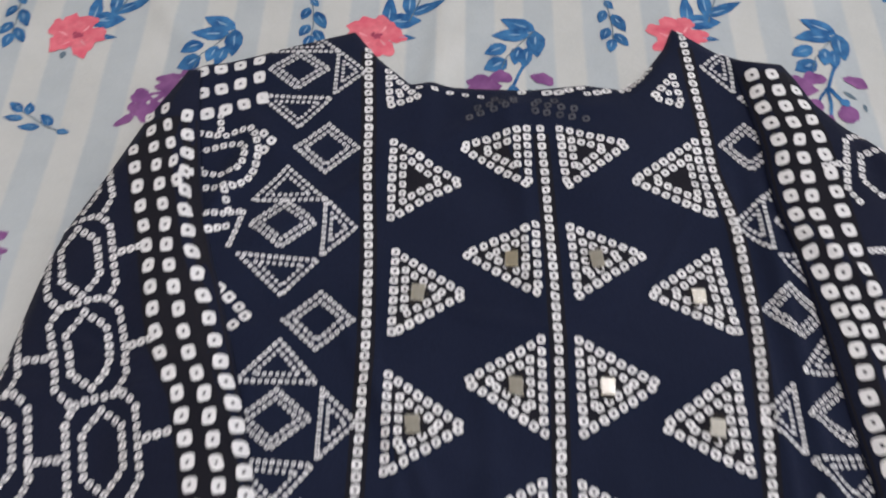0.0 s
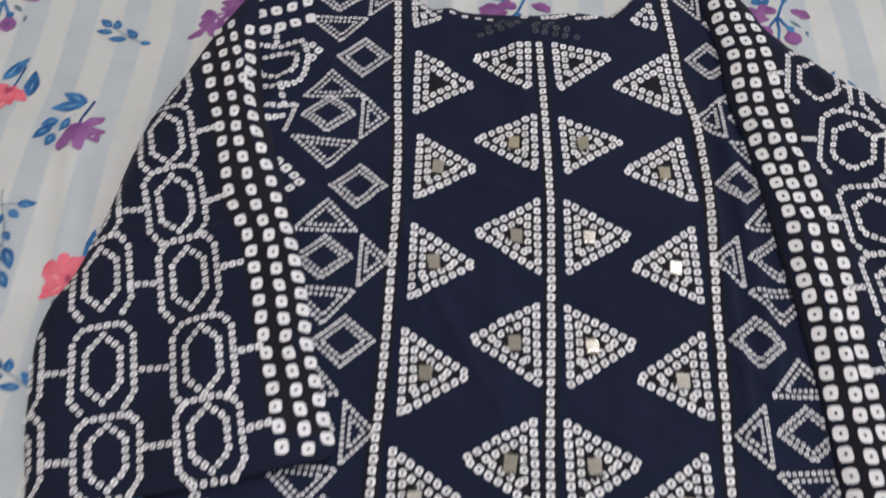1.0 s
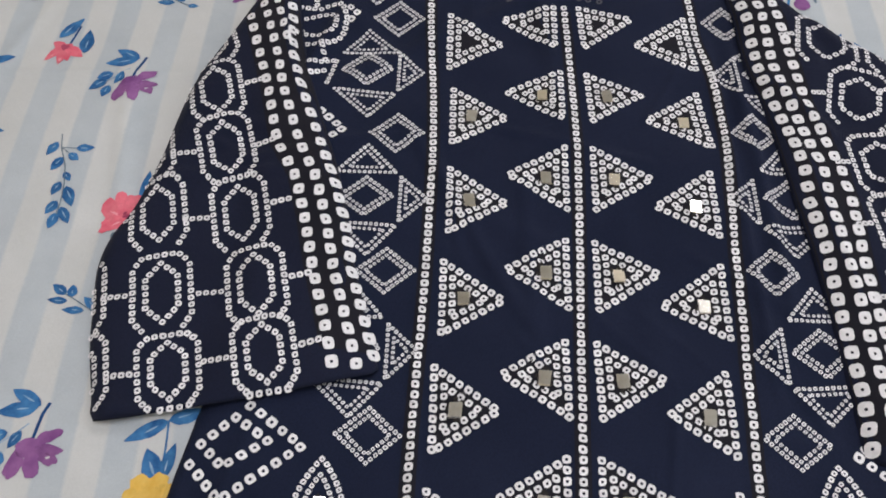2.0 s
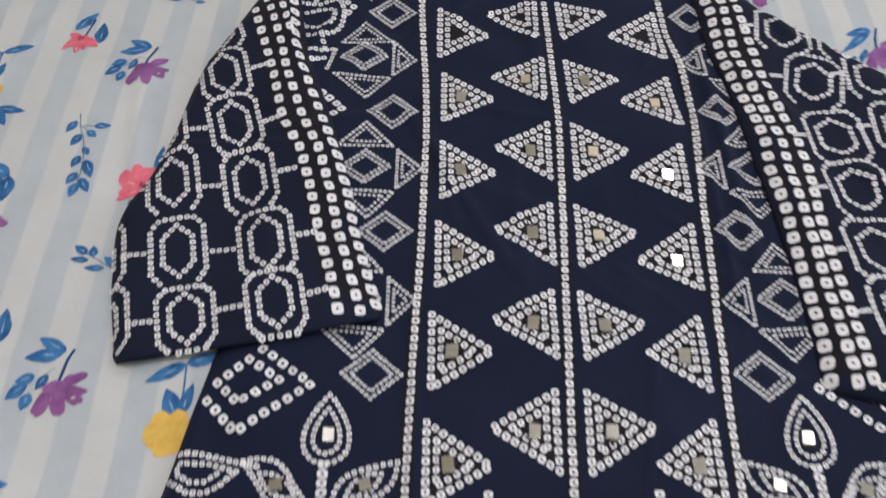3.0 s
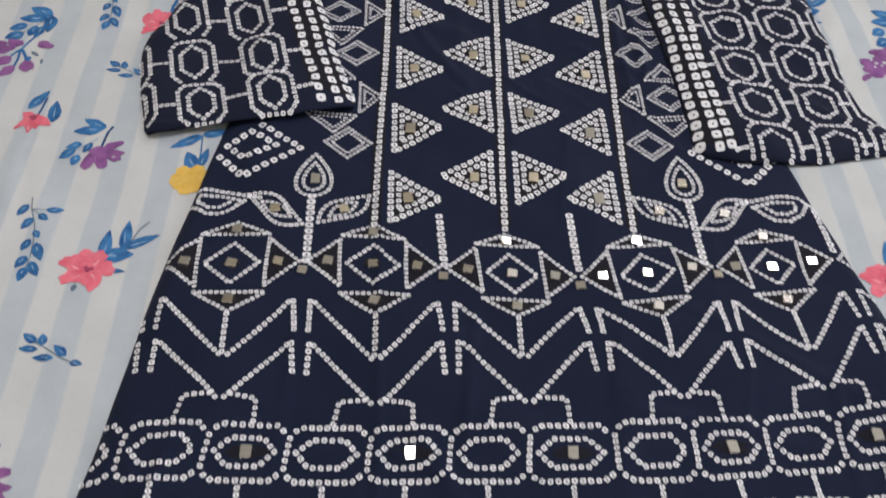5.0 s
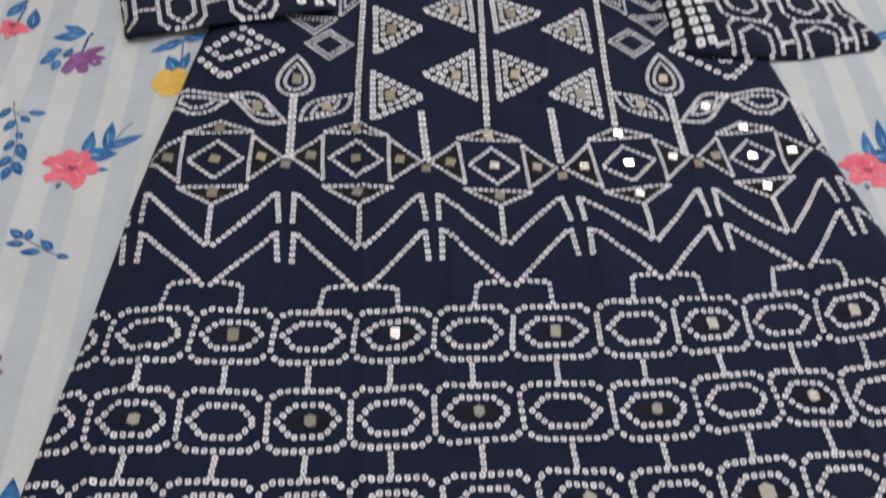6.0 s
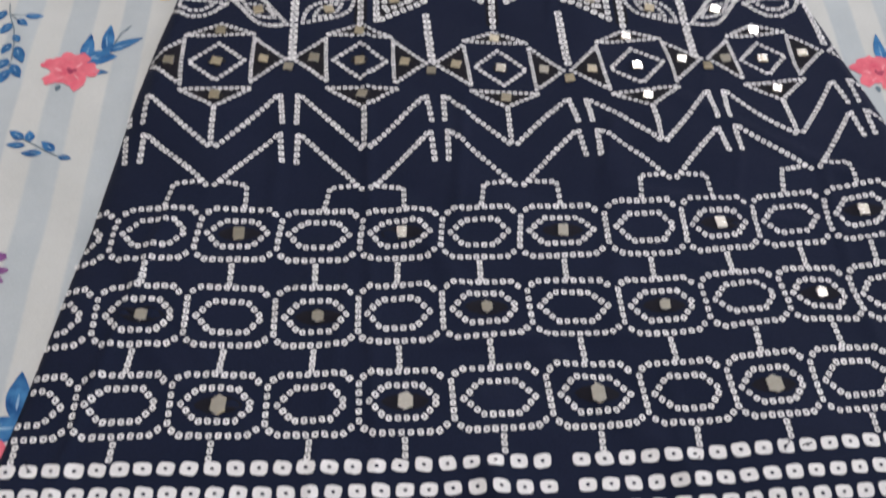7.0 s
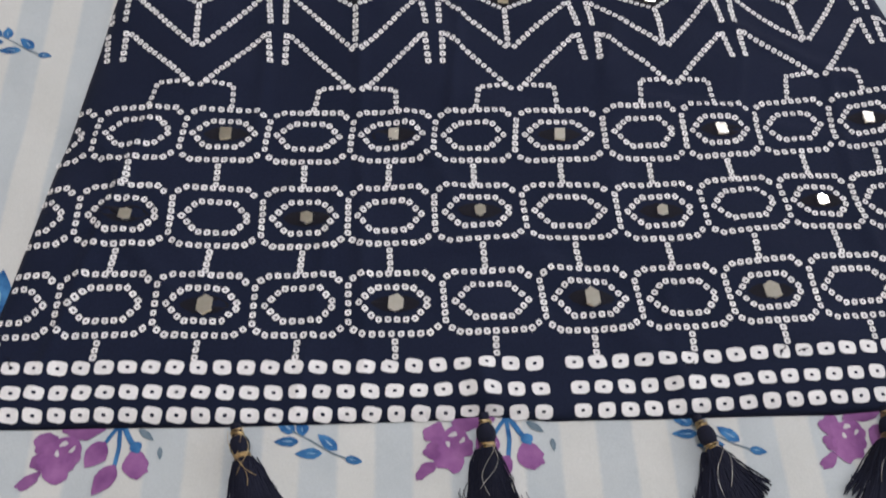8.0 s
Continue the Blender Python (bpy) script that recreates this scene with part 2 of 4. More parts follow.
def body_h(x, y, reach=0.006):
    m = body_margin(x, y)
    h = 0.0005 + 0.0052 * (1 - np.exp(-np.maximum(m, 0) / reach))
    fold = 0.0015 * np.sin(x * 34 + 2.0 * np.sin(7 * y)) * np.sin(y * 11 + 1)
    fold = fold + 0.00035 * np.sin(x * 95 + 40 * y + 3 * np.sin(14 * y)) * np.sin(33 * y - 21 * x) + 0.0003 * np.sin(120 * y + 35 * x + 3 * np.sin(18 * x))
    fold = fold + ridge(x, y, -0.035, -0.47, -0.042, 0.05, 0.0035, 0.0024)
    fold = fold + ridge(x, y, 0.022, -0.30, 0.036, -0.18, 0.004, 0.0024)
    fold = fold + ridge(x, y, 0.0, -0.39, 0.14, -0.385, 0.004, 0.0019)
    fold = fold + ridge(x, y, 0.012, -0.325, -0.03, -0.30, 0.003, 0.0024)
    fold = fold + ridge(x, y, -0.05, -0.33, -0.075, -0.50, 0.0035, 0.0018)
    fold = fold + ridge(x, y, -0.222, -0.48, -0.175, -0.28, 0.004, 0.0033)
    fold = fold + ridge(x, y, 0.205, 0.34, 0.215, 0.10, 0.006, 0.0045)
    fold = fold + ridge(x, y, 0.188, 0.33, 0.196, 0.05, 0.004, 0.0027)
    fold = fold + ridge(x, y, 0.036, -0.52, 0.034, -0.468, 0.008, 0.0051)
    fold = fold + ridge(x, y, -0.12, 0.37, -0.15, 0.29, 0.006, 0.0045)
    fold = fold + ridge(x, y, 0.02, 0.40, 0.12, 0.40, 0.008, 0.0021)
    fold = fold + ridge(x, y, 0.14, -0.10, 0.10, 0.20, 0.010, 0.0016)
    fold = fold + ridge(x, y, -0.01, 0.17, 0.10, 0.12, 0.008, 0.0014)
    fold = fold + ridge(x, y, 0.20, -0.18, 0.33, -0.26, 0.007, 0.0022)
    fold = fold + ridge(x, y, 0.15, -0.27, 0.24, -0.285, 0.005, 0.0020)
    fold = fold + ridge(x, y, -0.20, -0.36, -0.15, -0.42, 0.005, 0.0020)
    fold = fold + ridge(x, y, -0.21, -0.30, -0.17, -0.38, 0.004, 0.0020)
    for k in range(26):
        x0, y0, a, l = CREASES[k]
        fold = fold + ridge(x, y, x0, y0, x0 + l * math.cos(a), y0 + l * math.sin(a), 0.0022 + 0.0001 * k, 0.0009 + 0.00004 * k)
    return h + fold * smooth01(m / 0.012)


def body_z(x, y):
    return sheet_z(x, y) + body_h(x, y)


def cloth_grid(name, side_y, left, right, top, hem, columns, rows, height, mat, parent):
    """A sheet of cloth between two edges, a hem and a top, laid on a height."""
    s = np.linspace(0, 1, columns + 1)[None, :] + np.zeros((rows + 1, 1))
    v = np.linspace(0, 1, rows + 1)[:, None]
    y = hem(s) + v * (top(s) - hem(s))
    xl, xr = smooth_curve(y, side_y, left), smooth_curve(y, side_y, right)
    x = xl + s * (xr - xl)
    z = height(x, y)
    verts = np.stack([x, y, z], -1).reshape(-1, 3).tolist()
    n = columns + 1
    faces = [(r * n + c, r * n + c + 1, (r + 1) * n + c + 1, (r + 1) * n + c) for r in range(rows) for c in range(columns)]
    # a rim that turns under to the sheet
    rim = [c for c in range(n)] + [r * n + n - 1 for r in range(1, rows + 1)] + [rows * n + c for c in range(n - 2, -1, -1)] + [r * n for r in range(rows - 1, 0, -1)]
    start = len(verts)
    cx, cy = x.mean(), y.mean()
    for i in rim:
        px, py, pz = verts[i]
        d = math.hypot(cx - px, cy - py)
        low = min(pz - 0.0014, float(sheet_z(np.array(px), np.array(py))) + 0.0004)
        inset = 0.0012 + 1.1 * (pz - low - 0.0014)
        verts.append((px + inset * (cx - px) / d, py + inset * (cy - py) / d, low))
    for a in range(len(rim)):
        b = (a + 1) % len(rim)
        faces.append((rim[b], rim[a], start + a, start + b))
    return mesh_object(name, verts, faces, mat, parent, smooth=True)


# ---- bed and sheet ----
bed = tagged(new("bedsheet"), "white and grey-blue striped cotton bedsheet with printed flowers", "bedsheet")
SX, SY0, SY1 = 0.95, -1.05, 1.05
nx, ny = 380, 420
gx, gy = np.meshgrid(np.linspace(-SX, SX, nx + 1), np.linspace(SY0, SY1, ny + 1))
verts = np.stack([gx, gy, sheet_z(gx, gy)], -1).reshape(-1, 3).tolist()
faces = [(r * (nx + 1) + c, r * (nx + 1) + c + 1, (r + 1) * (nx + 1) + c + 1, (r + 1) * (nx + 1) + c) for r in range(ny) for c in range(nx)]
rim = [c for c in range(nx + 1)] + [r * (nx + 1) + nx for r in range(1, ny + 1)] + [ny * (nx + 1) + c for c in range(nx - 1, -1, -1)] + [r * (nx + 1) for r in range(ny - 1, 0, -1)]
for out, drop in ((0.012, -0.006), (0.02, -0.03), (0.022, -0.42)):
    start, m = len(verts), len(rim)
    for k, i in enumerate(rim):
        x, y, z = verts[i]
        ox = out * (1 if x > SX - 0.001 else -1 if x < -SX + 0.001 else 0)
        oy = out * (1 if y > SY1 - 0.001 else -1 if y < SY0 + 0.001 else 0)
        verts.append((x + ox, y + oy, drop + 0.0 * z))
    if out == 0.012:
        ring = rim
    for a in range(m):
        b = (a + 1) % m
        faces.append((ring[b], ring[a], start + a, start + b))
    ring = list(range(start, start + m))
mesh_object("cloth", verts, faces, SHEET, bed, smooth=True)
SHEET_GRID = sheet_z(gx, gy)


def sheet_mesh_z(x, y):
    """Height of the sheet's mesh between its points."""
    u, v = (x + SX) / (2 * SX) * nx, (y - SY0) / (SY1 - SY0) * ny
    i, j = np.clip(u.astype(int), 0, nx - 1), np.clip(v.astype(int), 0, ny - 1)
    a, b = u - i, v - j
    low = SHEET_GRID[j, i] * (1 - a) + SHEET_GRID[j, i + 1] * a
    return low * (1 - b) + (SHEET_GRID[j + 1, i] * (1 - a) + SHEET_GRID[j + 1, i + 1] * a) * b


mattress = tagged(box("mattress", (-0.94, -1.04, RZ0 + 0.12), (0.94, 1.04, -0.006), WALL), "cream mattress under the striped bedsheet", "mattress")
tagged(box("bed_base", (-0.93, -1.03, RZ0), (0.93, 1.03, RZ0 + 0.12), FLOOR), "plain dark bed base on the floor", "bed")


# ---- the kurta: body, sleeves ----
kurta = tagged(new("kurta"), "navy kurta with white dotted print and mirrors, spread on bedsheet", "kurta")
body = cloth_grid(
    "body", BODY_Y, BODY_L, BODY_R, lambda s: np.interp(s, TOP_S, TOP_Y), lambda s: np.interp(s, HEM_S, HEM_Y), 210, 270, body_z, NAVY, kurta
)

# left sleeve (on the low-x side) and right sleeve: outer and inner edge by y, cuff by the share across
LEFT_Y = [-0.02, 0.0, 0.072, 0.129, 0.163, 0.214, 0.252, 0.302, 0.345, 0.396, 0.433]
LEFT_OUT = [-0.247, -0.250, -0.266, -0.2715, -0.260, -0.2460, -0.2400, -0.2300, -0.2130, -0.193, -0.172]
LEFT_IN = [-0.053, -0.056, -0.0755, -0.0905, -0.0975, -0.1115, -0.124, -0.1405, -0.1505, -0.159, -0.164]
RIGHT_Y = [-0.03, 0.018, 0.058, 0.092, 0.159, 0.19, 0.22, 0.253, 0.28, 0.325, 0.369, 0.40, 0.442, 0.45]
RIGHT_IN = [0.243, 0.2420, 0.2405, 0.2395, 0.2340, 0.2310, 0.228, 0.2250, 0.2215, 0.2145, 0.2120, 0.2090, 0.2030, 0.202]
RIGHT_OUT = [0.438, 0.443, 0.425, 0.419, 0.416, 0.4135, 0.415, 0.414, 0.400, 0.344, 0.289, 0.259, 0.234, 0.224]


class Sleeve:
    def __init__(self, side_y, left, right, cuff, crown, folds, opening=0.0, puff=0.0):
        self.opening, self.puff = opening, puff
        self.side_y, self.left, self.right, self.cuff, self.crown, self.folds = side_y, left, right, cuff, crown, folds

    def hem(self, s):
        return np.interp(s, *self.cuff)

    def top(self, s):
        return np.interp(s, *self.crown)

    def margin(self, x, y):
        left, right = smooth_curve(y, self.side_y, self.left), smooth_curve(y, self.side_y, self.right)
        s = (x - left) / np.maximum(right - left, 0.002)
        return np.minimum(np.minimum(x - left, right - x), np.minimum(self.top(s) - y, y - self.hem(s)))

    def z(self, x, y):
        left, right = smooth_curve(y, self.side_y, self.left), smooth_curve(y, self.side_y, self.right)
        s = (x - left) / np.maximum(right - left, 0.002)
        m = np.minimum(np.minimum(x - left, right - x), np.minimum(self.top(s) - y, y - self.hem(s) + self.opening))
        h = 0.0008 + 0.0102 * (1 - np.exp(-np.maximum(m, 0) / 0.009))
        fold = 0.0014 * np.sin(x * 41 + 13 * y) * np.sin(y * 19) + 0.0004 * np.sin(90 * y + 50 * x + 2 * np.sin(40 * x))
        for f in self.folds:
            fold = fold + ridge(x, y, *f)
        # the upper sleeve lies puffed over the side seam
        fold = fold + self.puff * np.exp(-(((x + 0.2) / 0.06) ** 2) - ((y - 0.265) / 0.06) ** 2)
        under = 0.0052 * smooth01(body_margin(x, y) / 0.03 + 0.5) + 0.0012
        return sheet_z(x, y) + under + h + fold * smooth01(m / 0.01)


left_sleeve = Sleeve(
    LEFT_Y, LEFT_OUT, LEFT_IN, ([0, 0.012, 0.05, 0.35, 0.65, 0.97, 1], [0.005, -0.001, -0.002, 0.007, 0.019, 0.035, 0.041]), ([0, 1], [0.432, 0.430]),
    [(-0.24, 0.19, -0.15, 0.196, 0.006, 0.0035), (-0.20, 0.205, -0.13, 0.215, 0.006, 0.0025), (-0.235, 0.26, -0.16, 0.235, 0.006, 0.002),
     (-0.225, 0.235, -0.17, 0.205, 0.004, 0.002), (-0.165, 0.36, -0.145, 0.27, 0.005, 0.003), (-0.10, 0.12, -0.085, 0.05, 0.006, 0.0012)],
    opening=0.010, puff=0.0035,
)
right_sleeve = Sleeve(
    RIGHT_Y, RIGHT_IN, RIGHT_OUT, ([0, 0.04, 0.2, 0.6, 0.95, 1], [-0.006, -0.014, -0.022, -0.019, -0.002, 0.008]), ([0, 1], [0.442, 0.440]),
    [(0.23, 0.30, 0.27, 0.24, 0.006, 0.003), (0.245, 0.22, 0.26, 0.10, 0.005, 0.0018), (0.30, 0.20, 0.38, 0.12, 0.007, 0.0026),
     (0.33, 0.08, 0.40, 0.03, 0.007, 0.002), (0.28, 0.36, 0.34, 0.26, 0.007, 0.002)],
)
sleeves = []
for sl in (left_sleeve, right_sleeve):
    sleeves.append(cloth_grid("sleeve", sl.side_y, sl.left, sl.right, sl.top, sl.hem, 70, 130, sl.z, NAVY_SLEEVE, kurta))


# ---- dotted print ----
RING = 12
rng = random.Random(7)


class Dots:
    """Collects printed dots on a cloth: rounded squares with a dark pinhole, one mesh a motif."""

    def __init__(self, surface, inside=None, lift=0.0006):
        self.surface, self.inside, self.lift = surface, inside, lift
        self.verts, self.faces = [], []

    def dot(self, x, y, angle, a, b, hole=0.33):
        if self.inside is not None and self.inside(np.array(x), np.array(y)) < 0.0005:
            return
        n = len(self.verts)
        c, s = math.cos(angle), math.sin(angle)
        jx, jy = rng.uniform(-0.06, 0.06) * a, rng.uniform(-0.06, 0.06) * b
        skew = rng.uniform(-0.14, 0.14)
        ring, wobble = (24, 0.022) if a > 0.007 else (RING, 0.05)
        for size in (1.0, hole):
            for k in range(ring):
                t = 2 * math.pi * (k + 0.5) / ring
                cu, sv = math.cos(t), math.sin(t)
                r = 0.5 / (abs(cu) ** 3.6 + abs(sv) ** 3.6) ** (1 / 3.6) * size * (1 + (rng.uniform(-wobble, wobble) if size == 1.0 else 0))
                px, py = a * r * cu + jx * (1 - size) * 0.5, b * r * sv + jy * (1 - size) * 0.5
                px += skew * py
                self.verts.append((x + c * px - s * py, y + s * px + c * py))
        for k in range(ring):
            m = (k + 1) % ring
            self.faces.append((n + k, n + m, n + ring + m, n + ring + k))

    def chain(self, points, gap, size, closed=False, wide=1.0, hole=0.33):
        """Dots at even steps along a line."""
        p = np.array(points, float)
        if closed:
            p = np.vstack([p, p[:1]])
        legs = np.hypot(*np.diff(p, axis=0).T)
        far = np.concatenate([[0], np.cumsum(legs)])
        count = max(1, round(far[-1] / gap))
        steps = np.arange(count if closed else count + 1) * far[-1] / count
        xs, ys = np.interp(steps, far, p[:, 0]), np.interp(steps, far, p[:, 1])
        for d, x, y in zip(steps, xs, ys):
            i = min(max(np.searchsorted(far, d, side="right") - 1, 0), len(legs) - 1)
            angle = math.atan2(p[i + 1, 1] - p[i, 1], p[i + 1, 0] - p[i, 0])
            grow = rng.uniform(0.93, 1.07)
            self.dot(x + rng.uniform(-0.03, 0.03) * size, y + rng.uniform(-0.03, 0.03) * size, angle, size * grow, size * wide * grow, hole)

    def make(self, name, parent, mat=None, label=""):
        if not self.faces:
            return None
        v = np.array(self.verts)
        z = self.surface(v[:, 0], v[:, 1]) + self.lift
        ob = mesh_object(name, np.column_stack([v, z]).tolist(), self.faces, mat or INK, parent, label=label)
        return tagged(ob, kind="stuff") if len(self.faces) > 24 else ob


def ground(points, surface, parent, steps=10):
    """A darker dyed patch of the print under a triangle or band (a four-sided or three-sided outline)."""
    q = list(points) if len(points) == 4 else [*points, points[-1]]
    verts, faces = [], []
    for i in range(steps + 1):
        for j in range(7):
            a, b = i / steps, j / 6
            verts.append(tuple((1 - a) * ((1 - b) * q[0][k] + b * q[3][k]) + a * ((1 - b) * q[1][k] + b * q[2][k]) for k in (0, 1)))
    for i in range(steps):
        for j in range(6):
            faces.append((i * 7 + j, (i + 1) * 7 + j, (i + 1) * 7 + j + 1, i * 7 + j + 1))
    v = np.array(verts)
    return mesh_object("dark_ground", np.column_stack([v, surface(v[:, 0], v[:, 1]) + 0.00025]).tolist(), faces, GROUND, parent)


def dark_band(ys, left, right, surface, parent):
    """A darker dyed band between two lines given by y."""
    verts, faces = [], []
    for i, y in enumerate(ys):
        for j in range(7):
            verts.append((left(y) + (right(y) - left(y)) * j / 6, y))
            if i and j:
                n = len(verts) - 1
                faces.append((n - 1, n, n - 7, n - 8))
    v = np.array(verts)
    return mesh_object("dark_ground", np.column_stack([v, surface(v[:, 0], v[:, 1]) + 0.00025]).tolist(), faces, GROUND, parent)


def shift(points, x, y, mx=1.0):
    return [(x + mx * px, y + py) for px, py in points]


def toward(points, k):
    cx, cy = sum(p[0] for p in points) / len(points), sum(p[1] for p in points) / len(points)
    return [(cx + k * (px - cx), cy + k * (py - cy)) for px, py in points]


mirror_rng = random.Random(3)


def mirror(x, y, w, h, surface, parent, hexagon=False, turn=0.0, stitched=True, lens=False):
    """A small flat glass piece held by dark stitches."""
    if body_margin(np.array(x), np.array(y)) < 0.006:
        return None
    z = float(surface(np.array(x), np.array(y)))
    if hexagon:
        out = [(0, 0.5), (0.5, 0.3), (0.5, -0.3), (0, -0.5), (-0.5, -0.3), (-0.5, 0.3)]
    else:
        out = [(-0.5, -0.44), (-0.44, -0.5), (0.42, -0.5), (0.5, -0.46), (0.5, 0.44), (0.44, 0.5), (-0.42, 0.5), (-0.5, 0.46)]
    n = len(out)
    jit = [(mirror_rng.uniform(-0.05, 0.05), mirror_rng.uniform(-0.05, 0.05)) for _ in out]
    verts = [(w * (a + ja), h * (b + jb), 0.0) for (a, b), (ja, jb) in zip(out, jit)]
    verts += [(0.9 * a, 0.9 * b, 0.0009) for a, b, _ in verts]
    faces = [tuple(range(n, 2 * n))] + [(k, (k + 1) % n, n + (k + 1) % n, n + k) for k in range(n)]
    ob = mesh_object("mirror", verts, faces, MIRROR, parent)
    ob.matrix_world = pose(x, y, z + 0.0012, mirror_rng.gauss(0, 4.2), mirror_rng.gauss(0, 4.2), turn + mirror_rng.uniform(-8, 8))
    if stitched and lens:
        v = []
        for k in range(28):
            t = 2 * math.pi * k / 28
            c, s = math.cos(t), math.sin(t)
            v.append((x + 0.0150 * c * mirror_rng.uniform(0.94, 1.04), y + 0.0056 * s * abs(s) ** 0.4 * mirror_rng.uniform(0.9, 1.1)))
        v = np.array([(x, y), *v])
        faces = [(0, 1 + k, 1 + (k + 1) % 28) for k in range(28)]
        mesh_object("stitching", np.column_stack([v, surface(v[:, 0], v[:, 1]) + 0.0004]).tolist(), faces, GROUND, parent)
    elif stitched:
        verts, faces = [], []
        for k in range(7):
            t = 2 * math.pi * k / 7 + mirror_rng.uniform(-0.4, 0.4)
            r0, r1 = 0.40, mirror_rng.uniform(0.62, 0.86)
            dx, dy, g = math.cos(t), math.sin(t), mirror_rng.uniform(0.0008, 0.0016)
            m = len(verts)
            for r in (r0, r1):
                bx, by = x + dx * r * w, y + dy * r * h
                verts += [(bx - dy * g, by + dx * g), (bx + dy * g, by - dx * g)]
            faces.append((m, m + 1, m + 3, m + 2))
        v = np.array(verts)
        mesh_object("stitching", np.column_stack([v, surface(v[:, 0], v[:, 1]) + 0.0009]).tolist(), faces, STITCH, parent)
    return ob


def centre_x(y):
    """The line down the middle of the front."""
    return float(np.interp(y, [-0.0975, 0.0, 0.13, 0.22, 0.29, 0.385, 0.46], [0.0637, 0.0660, 0.0716, 0.0737, 0.0727, 0.0690, 0.0645]))


def front_dots():
    return Dots(body_z, body_margin)


# three long lines of dots
LINE_Y = [-0.10, 0.0, 0.08, 0.14, 0.22, 0.25, 0.31, 0.35, 0.40, 0.47]
for offs, y0 in (([0.0] * 10, 0.381), ([-0.1085, -0.1088, -0.109, -0.110, -0.1108, -0.1112, -0.1128, -0.1138, -0.1135, -0.1135], 0.465), ([0.108, 0.1095, 0.1105, 0.1105, 0.114, 0.1160, 0.1155, 0.1095, 0.1080, 0.1075], 0.469)):
    d = front_dots()
    d.chain([(centre_x(y) + float(np.interp(y, LINE_Y, offs)), y) for y in np.linspace(y0, -0.100, 40)], 0.0069, 0.0055)
    d.make("dotted_line", body)
    dark_band(np.linspace(y0 - (0.004 if y0 < 0.4 else 0.016), -0.098, 150), lambda y: centre_x(y) + float(np.interp(y, LINE_Y, offs)) - 0.0052, lambda y: centre_x(y) + float(np.interp(y, LINE_Y, offs)) + 0.0052, body_z, body)

# mirrored triangles on either side of the middle line, and pointing in from the outer lines
def toward_middle(tri, inset):
    """A triangle drawn in by an even inset from all its sides."""
    p = [Vector(q) for q in tri]
    far = [(p[(k + 1) % 3] - p[(k + 2) % 3]).length for k in range(3)]
    mid = sum((p[k] * far[k] for k in range(3)), Vector((0, 0))) / sum(far)
    area = abs((p[1] - p[0]).cross(p[2] - p[0])) / 2
    share = 1 - inset * sum(far) / (2 * area)
    return [tuple(mid + (q - mid) * share) for q in p]


def mirrored_triangle(tri, mirror_at=None):
    d = front_dots()
    d.chain(tri, 0.0069, 0.0053, True)
    d.chain(toward_middle(tri, 0.0068), 0.0066, 0.0049, True)
    d.make("triangle_print", body)
    ground(toward(tri, 0.93), body_z, body)
    if mirror_at:
        mirror(*mirror_at, 0.0088, 0.0110, body_z, body)


for row in range(6):
    y = 0.366 - 0.0820 * row
    top, low, tip = (0.0150, -0.0308, 0.0025) if row == 0 else (0.0225, -0.0255, 0.0030) if row == 1 else (0.0267, -0.0280, 0.0012)
    for side in (-1, 1):
        cx = centre_x(y) + 0.0012
        lean = 0.0025 if row < 2 and side > 0 else 0.0
        tri = [(cx + side * 0.0108, y + top), (cx + side * 0.0108 + lean, y + low), (cx + side * 0.0542, y + tip)]
        mirrored_triangle(tri, (cx + side * 0.0258, y - 0.001) if row else None)
for row in range(6):
    y = 0.340 - 0.0818 * row
    for side in (-1, 1):
        cx = centre_x(y)
        if side < 0:
            base, tip = 0.0960 if row > 0 else 0.0980, 0.0537
            tri = [(cx - base, y + 0.0300), (cx - base, y - 0.0266), (cx - tip, y + 0.0003)]
        else:
            base, tip, lean = 0.1000 if row < 4 else 0.0968, 0.0568, 0.0050 if row < 2 else 0.0
            tri = [(cx + base - 0.1 * lean, y + 0.0325), (cx + base + lean, y - 0.0235), (cx + tip, y + 0.0018)]
        mirrored_triangle(tri, (cx + side * (base - 0.0145), y + 0.001) if row > 0 else None)

# corners of two more triangles, cut by the neckline
for tri in ([(-0.0335, 0.431), (-0.0310, 0.400), (-0.0125, 0.406)], [(0.1610, 0.426), (0.1650, 0.401), (0.1460, 0.408)]):
    d = front_dots()
    d.chain(tri, 0.0066, 0.0052, True)
    d.chain(toward_middle(tri, 0.0062), 0.0066, 0.0046, True)
    d.make("triangle_print", body)

# faint print that shows through below the neckline
d = front_dots()
for r, (x0, x1, y0, rise, count) in enumerate(((0.022, 0.047, 0.391, 0.007, 4), (0.028, 0.052, 0.3985, 0.004, 4), (0.040, 0.052, 0.4050, 0.0, 2), (0.099, 0.066, 0.389, 0.006, 5), (0.092, 0.066, 0.3965, 0.004, 4), (0.080, 0.068, 0.4035, 0.0, 2))):
    for k in range(count):
        q = k / (count - 1)
        d.dot(x0 + (x1 - x0) * q + rng.uniform(-0.0008, 0.0008), y0 + rise * q, 0.2, 0.0052, 0.0048, 0.4)
d.make("faint_print", body, INK_FAINT)
d = front_dots()
d.chain([(-0.012, 0.4155), (0.012, 0.4135), (0.030, 0.4095)], 0.0100, 0.0050, wide=0.6)
